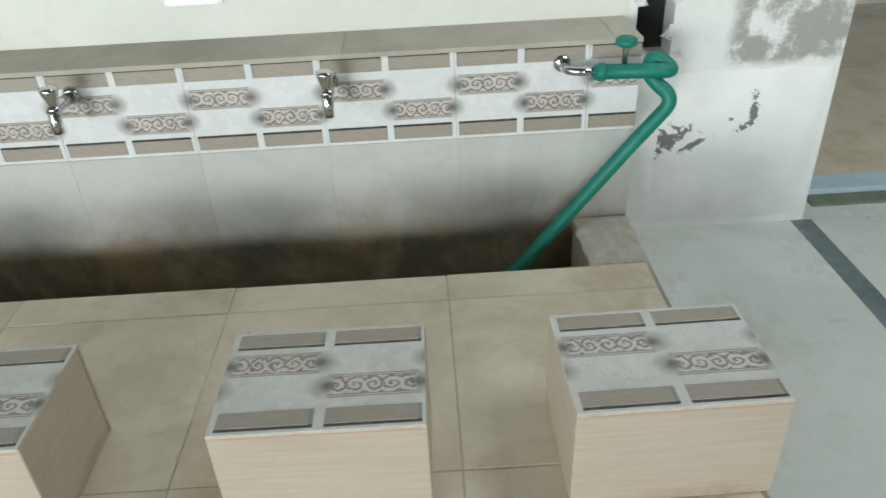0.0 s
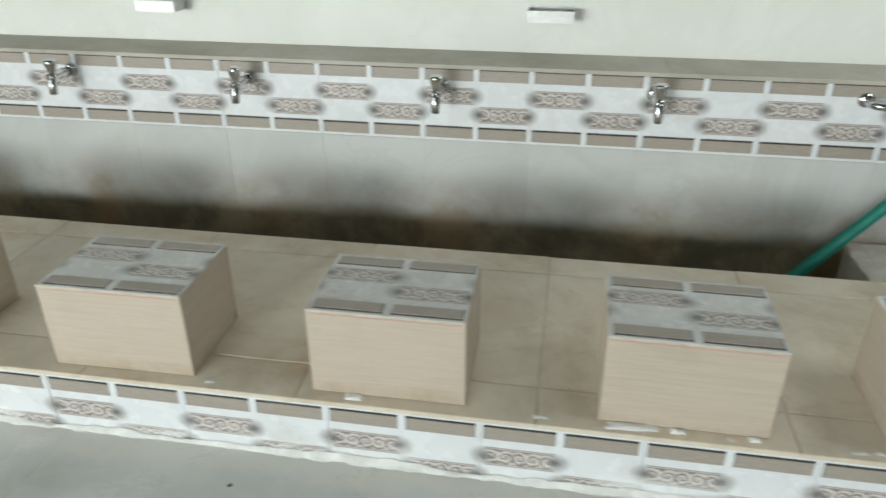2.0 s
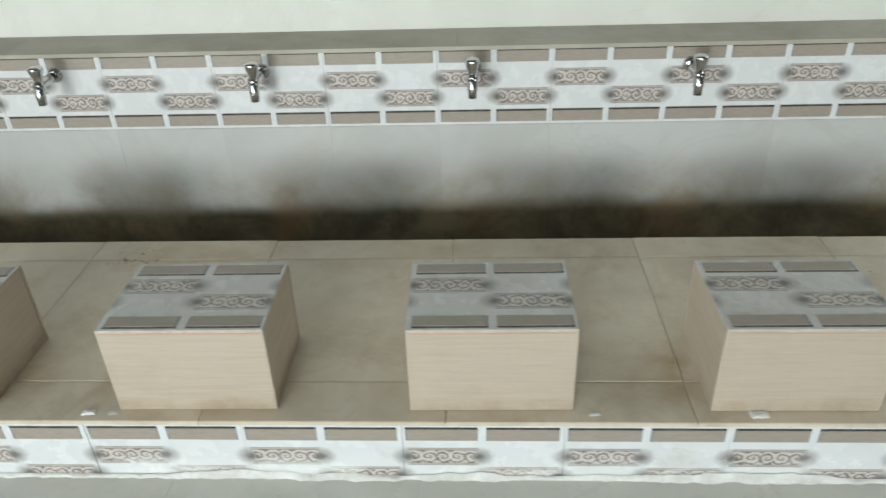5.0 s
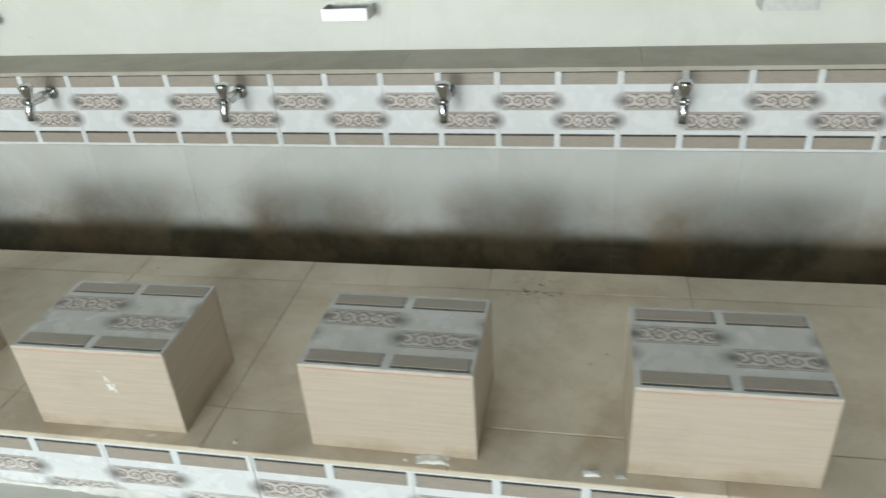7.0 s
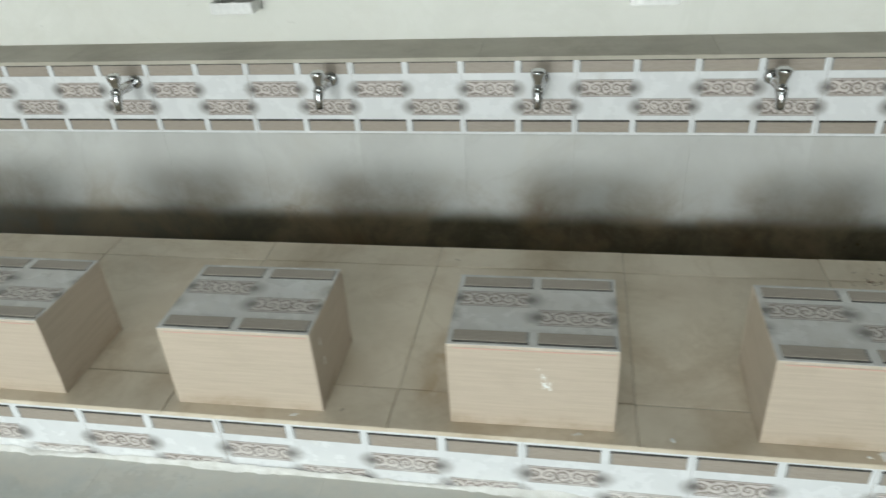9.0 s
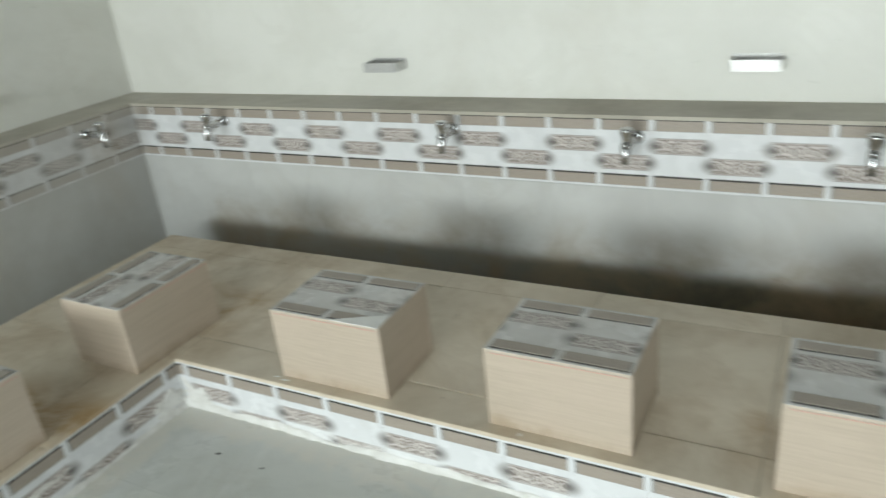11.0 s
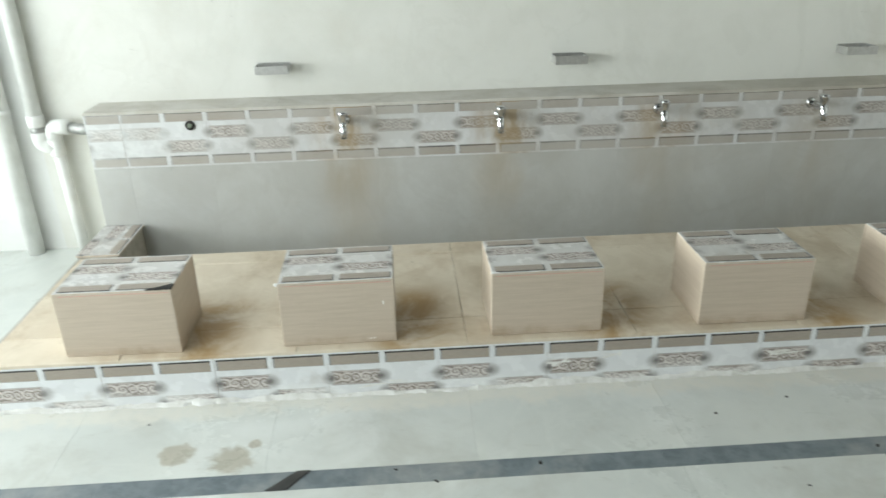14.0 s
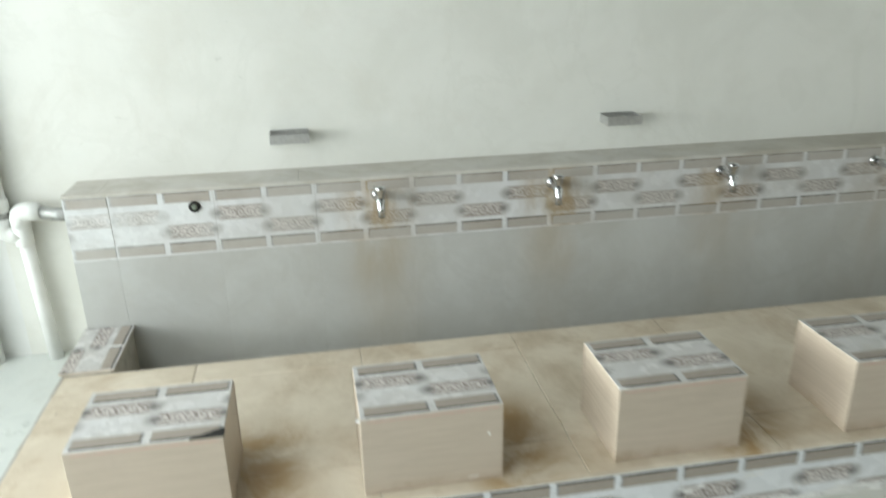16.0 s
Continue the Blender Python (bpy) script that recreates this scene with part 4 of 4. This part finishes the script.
for y, z, w, h in ((-3.62, 0.449, 0.02, 0.012), (-3.25, 0.36, 0.008, 0.02), (-4.04, 0.26, 0.012, 0.02), (-2.845, 0.453, 0.03, 0.012), (-2.48, 0.30, 0.01, 0.016), (-2.02, 0.452, 0.025, 0.010), (-1.72, 0.44, 0.02, 0.018), (-3.3, 0.215, 0.05, 0.014)):
    tagged(lump("paint_fleck", CHIP, w, h, 0.0022, pose(1.2442, y, z, 0, 0, 90), y * 3.1, 8, 8, 1.2), "white cement fleck on the seat front", "fleck")

# ---- white cement smeared along the foot of the riser ----
def smear(name, p0, p1, width, height, seed):
    """A ragged fillet of cement between floor and riser; out is to the right of the way from p0 to p1."""
    bm = bmesh.new()
    a, b = Vector(p0), Vector(p1)
    d = (b - a).normalized()
    out = Vector((d.y, -d.x, 0))
    n = int((b - a).length / 0.006)
    prev = None
    for k in range(n + 1):
        s = a + d * ((b - a).length * k / n)
        q = Vector((s.x * 3.1, s.y * 3.1, seed))
        big, fine = noise.noise(q), 0.6 * noise.noise(q * 7) + 0.5 * noise.noise(q * 19)
        wd = max(0.003, width * (0.55 + 1.0 * big + 1.0 * fine))
        ht = 0.008 + height * max(0.0, 0.25 + 0.8 * noise.noise(q * 1.3 + Vector((9, 1, 0))) + 0.3 * noise.noise(q * 5) + 0.14 * noise.noise(q * 17))
        row = [s - Vector((0, 0, -ht)), s + out * (0.0025 + 0.0012 * fine) + Vector((0, 0, ht * 0.8)), s + out * (0.004 + wd * 0.3) + Vector((0, 0, 0.006 + 0.003 * fine)), s + out * wd + Vector((0, 0, 0.0035)), s + out * (wd + 0.004) - Vector((0, 0, 0.002))]
        row = [bm.verts.new(p) for p in row]
        if prev:
            for i in range(4):
                bm.faces.new((prev[i], prev[i + 1], row[i + 1], row[i]))
        prev = row
    bmesh.ops.recalc_face_normals(bm, faces=bm.faces)
    return tagged(from_bm(name, bm, WHITE_CEMENT, True), "ragged white cement smeared along the foot of the riser", "cement", kind="stuff")


smear("cement_smear", (WFRONT, NFRONT - 0.0075, 0), (END_E, NFRONT - 0.0075, 0), 0.009, 0.032, 1.0)
smear("cement_smear", (WFRONT + 0.0075, END_S, 0), (WFRONT + 0.0075, NFRONT, 0), 0.014, 0.034, 4.0)
for k, m in enumerate((pose(WFRONT + 0.085, NFRONT - 0.0068, 0.055, 0, 12, 0), pose(WFRONT + 0.0068, NFRONT - 0.075, 0.05, 0, -8, 90))):
    tagged(lump("cement_dab", WHITE_CEMENT, 0.15, 0.085, 0.010, m, 7.0 + 3 * k, 26, 18, 2.0), "dab of white cement in the corner of the riser", "cement")
for y, z, w, h in ((-2.62, 0.095, 0.22, 0.05), (-2.40, 0.115, 0.12, 0.03), (-2.18, 0.15, 0.05, 0.02), (-1.75, 0.085, 0.20, 0.035), (-3.25, 0.05, 0.25, 0.03)):
    tagged(lump("cement_splash", WHITE_CEMENT, w, h, 0.004, pose(WFRONT + 0.0072, y, z, 0, -5, 90), y * 4.1, 34, 12, 2.6), "thick smear of white cement on the riser tiles", "cement", "cement splashes")
for x, w, h in ((5.05, 0.085, 0.035), (7.83, 0.14, 0.03), (7.94, 0.04, 0.02), (7.115, 0.05, 0.03), (5.42, 0.04, 0.02), (8.12, 0.03, 0.02)):
    tagged(lump("cement_dab", CHIP, w, h, 0.009, pose(x, -1.149, PLAT + 0.0015, -90, 0, 4), x * 2.7, 16, 10, 0.6), "dab of white cement before a seat", "cement", "cement crumbs")
for k in range(34):  # thin splashes on the riser
    w, h, z = rng.uniform(0.05, 0.26), rng.uniform(0.008, 0.03), rng.uniform(0.015, 0.075)
    if k % 2:
        m = pose(rng.uniform(1.4, 8.6), NFRONT - 0.0072, z, 0, rng.uniform(-6, 6), 0)
    else:
        m = pose(WFRONT + 0.0072, rng.uniform(-4.6, -1.4), z, 0, 0, 90)
    tagged(lump("cement_splash", WHITE_CEMENT, w, h, 0.0022, m, k * 3.3, 26, 6, 2.4), "thin splash of white cement on the riser tiles", "cement", "cement splashes")
for k, (x, z) in enumerate(((8.885, 0.68), (9.0, 0.74), (8.945, 0.885), (8.995, 0.85), (8.885, 0.85))):
    structure(lump("hole_rim", PLASTER, 0.035, 0.06, 0.012, pose(x, BACK, z, 0, 40 * k), k * 5.1, 10, 10, 2.0), "broken plaster edge round the hole", "plaster")
for k in range(14):
    x = rng.uniform(1.5, 8.7)
    tagged(lump("cement_crumb", CHIP if k % 3 else WHITE_CEMENT, rng.uniform(0.012, 0.05), rng.uniform(0.008, 0.02), 0.004, pose(x, -1.148 - rng.uniform(0, 0.01), PLAT + 0.002, -90, 0, rng.uniform(-10, 10)), k * 1.7, 6, 5, 1.3), "crumb of white cement before a seat", "cement", "cement crumbs")
for k in range(40):
    x, y = rng.uniform(1.35, 2.6), rng.uniform(-4.6, -1.3)
    if k % 2:
        x, y = rng.uniform(1.4, 8.0), rng.uniform(-1.7, -1.26)
    tagged(lump("dirt_speck", DARK, rng.uniform(0.010, 0.022), rng.uniform(0.008, 0.016), 0.003, pose(x, y, 0.003, -90, 0, rng.uniform(0, 180)), k * 2.3, 5, 5, 1.3), "dark speck of dirt on the floor", "dirt", "specks on the floor")

# ---- floor ----
floor = structure(boxes("floor", GROUT, (WBACK - 0.2, EAST, SOUTH - 0.25, 3.2, -0.2, -0.003)), "grey marble slab floor with a dark stone border strip", "floor")
SX0, SX1, SY0, SY1, EX0, EX1 = 1.690, 1.775, -1.645, -1.568, 9.535, 9.615


def paved(x0, x1, y0, y1, sx, sy, mat=FLOOR, name="floor_slab"):
    nx, ny = max(1, round((x1 - x0) / sx)), max(1, round((y1 - y0) / sy))
    for i in range(nx):
        for j in range(ny):
            w, h = (x1 - x0) / nx, (y1 - y0) / ny
            slab(name, w - 0.0005, h - 0.0005, 0.012, mat, pose(x0 + w * (i + 0.5), y0 + h * (j + 0.5), rng.uniform(-0.0004, 0.0002)), floor, 0.0004)


paved(WFRONT, SX0, -4.34, SY1, 0.5, 0.66)
FAR = -6.3
paved(WFRONT, SX0, FAR, -4.34, 0.5, 0.66)
paved(WFRONT, SX0, SY1, NFRONT, 0.5, 0.5)
paved(WBACK, WFRONT, FAR, END_S, 0.6, 0.6)
paved(WBACK, EAST, SOUTH, FAR, 20, 20)
paved(SX0, EX0, SY1, NFRONT, 0.66, 0.5)
paved(END_E, EX0, NFRONT, BACK, 0.72, 0.70)
paved(SX0, SX1, FAR, SY1, 0.1, 0.78, GRANITE, "border_strip")
paved(SX1, EX0, SY0, SY1, 0.78, 0.1, GRANITE, "border_strip")
paved(EX0, EX1, FAR, BACK, 0.1, 0.78, GRANITE, "border_strip")
paved(SX1, EX0, FAR, SY0, 0.66, 0.66)
paved(EX1, EAST, FAR, BACK, 0.75, 0.75)
paved(9.58, EAST, BACK, 3.0, 0.75, 0.7)
chip("black_inlay", [(1.692, -3.50, 0.004), (1.692, -3.54, 0.004), (1.775, -3.63, 0.004), (1.775, -3.565, 0.004)], BLACK_STONE, "black marble inlay in the border strip", "inlay")
structure(boxes("step", BLUE, (9.66, EAST, 0.40, 0.53, -0.012, 0.030), bevel=0.006), "pale blue painted step beyond the plaster wall", "step")
structure(boxes("step_edge", MOSS, (9.66, EAST, 0.32, 0.40, -0.012, 0.012), bevel=0.004), "damp green-grey kerb before the blue step", "kerb")
structure(boxes("landing", PLATFORM, (9.66, EAST, 0.53, 3.0, -0.012, 0.026)), "beige stone landing behind the blue step", "landing")
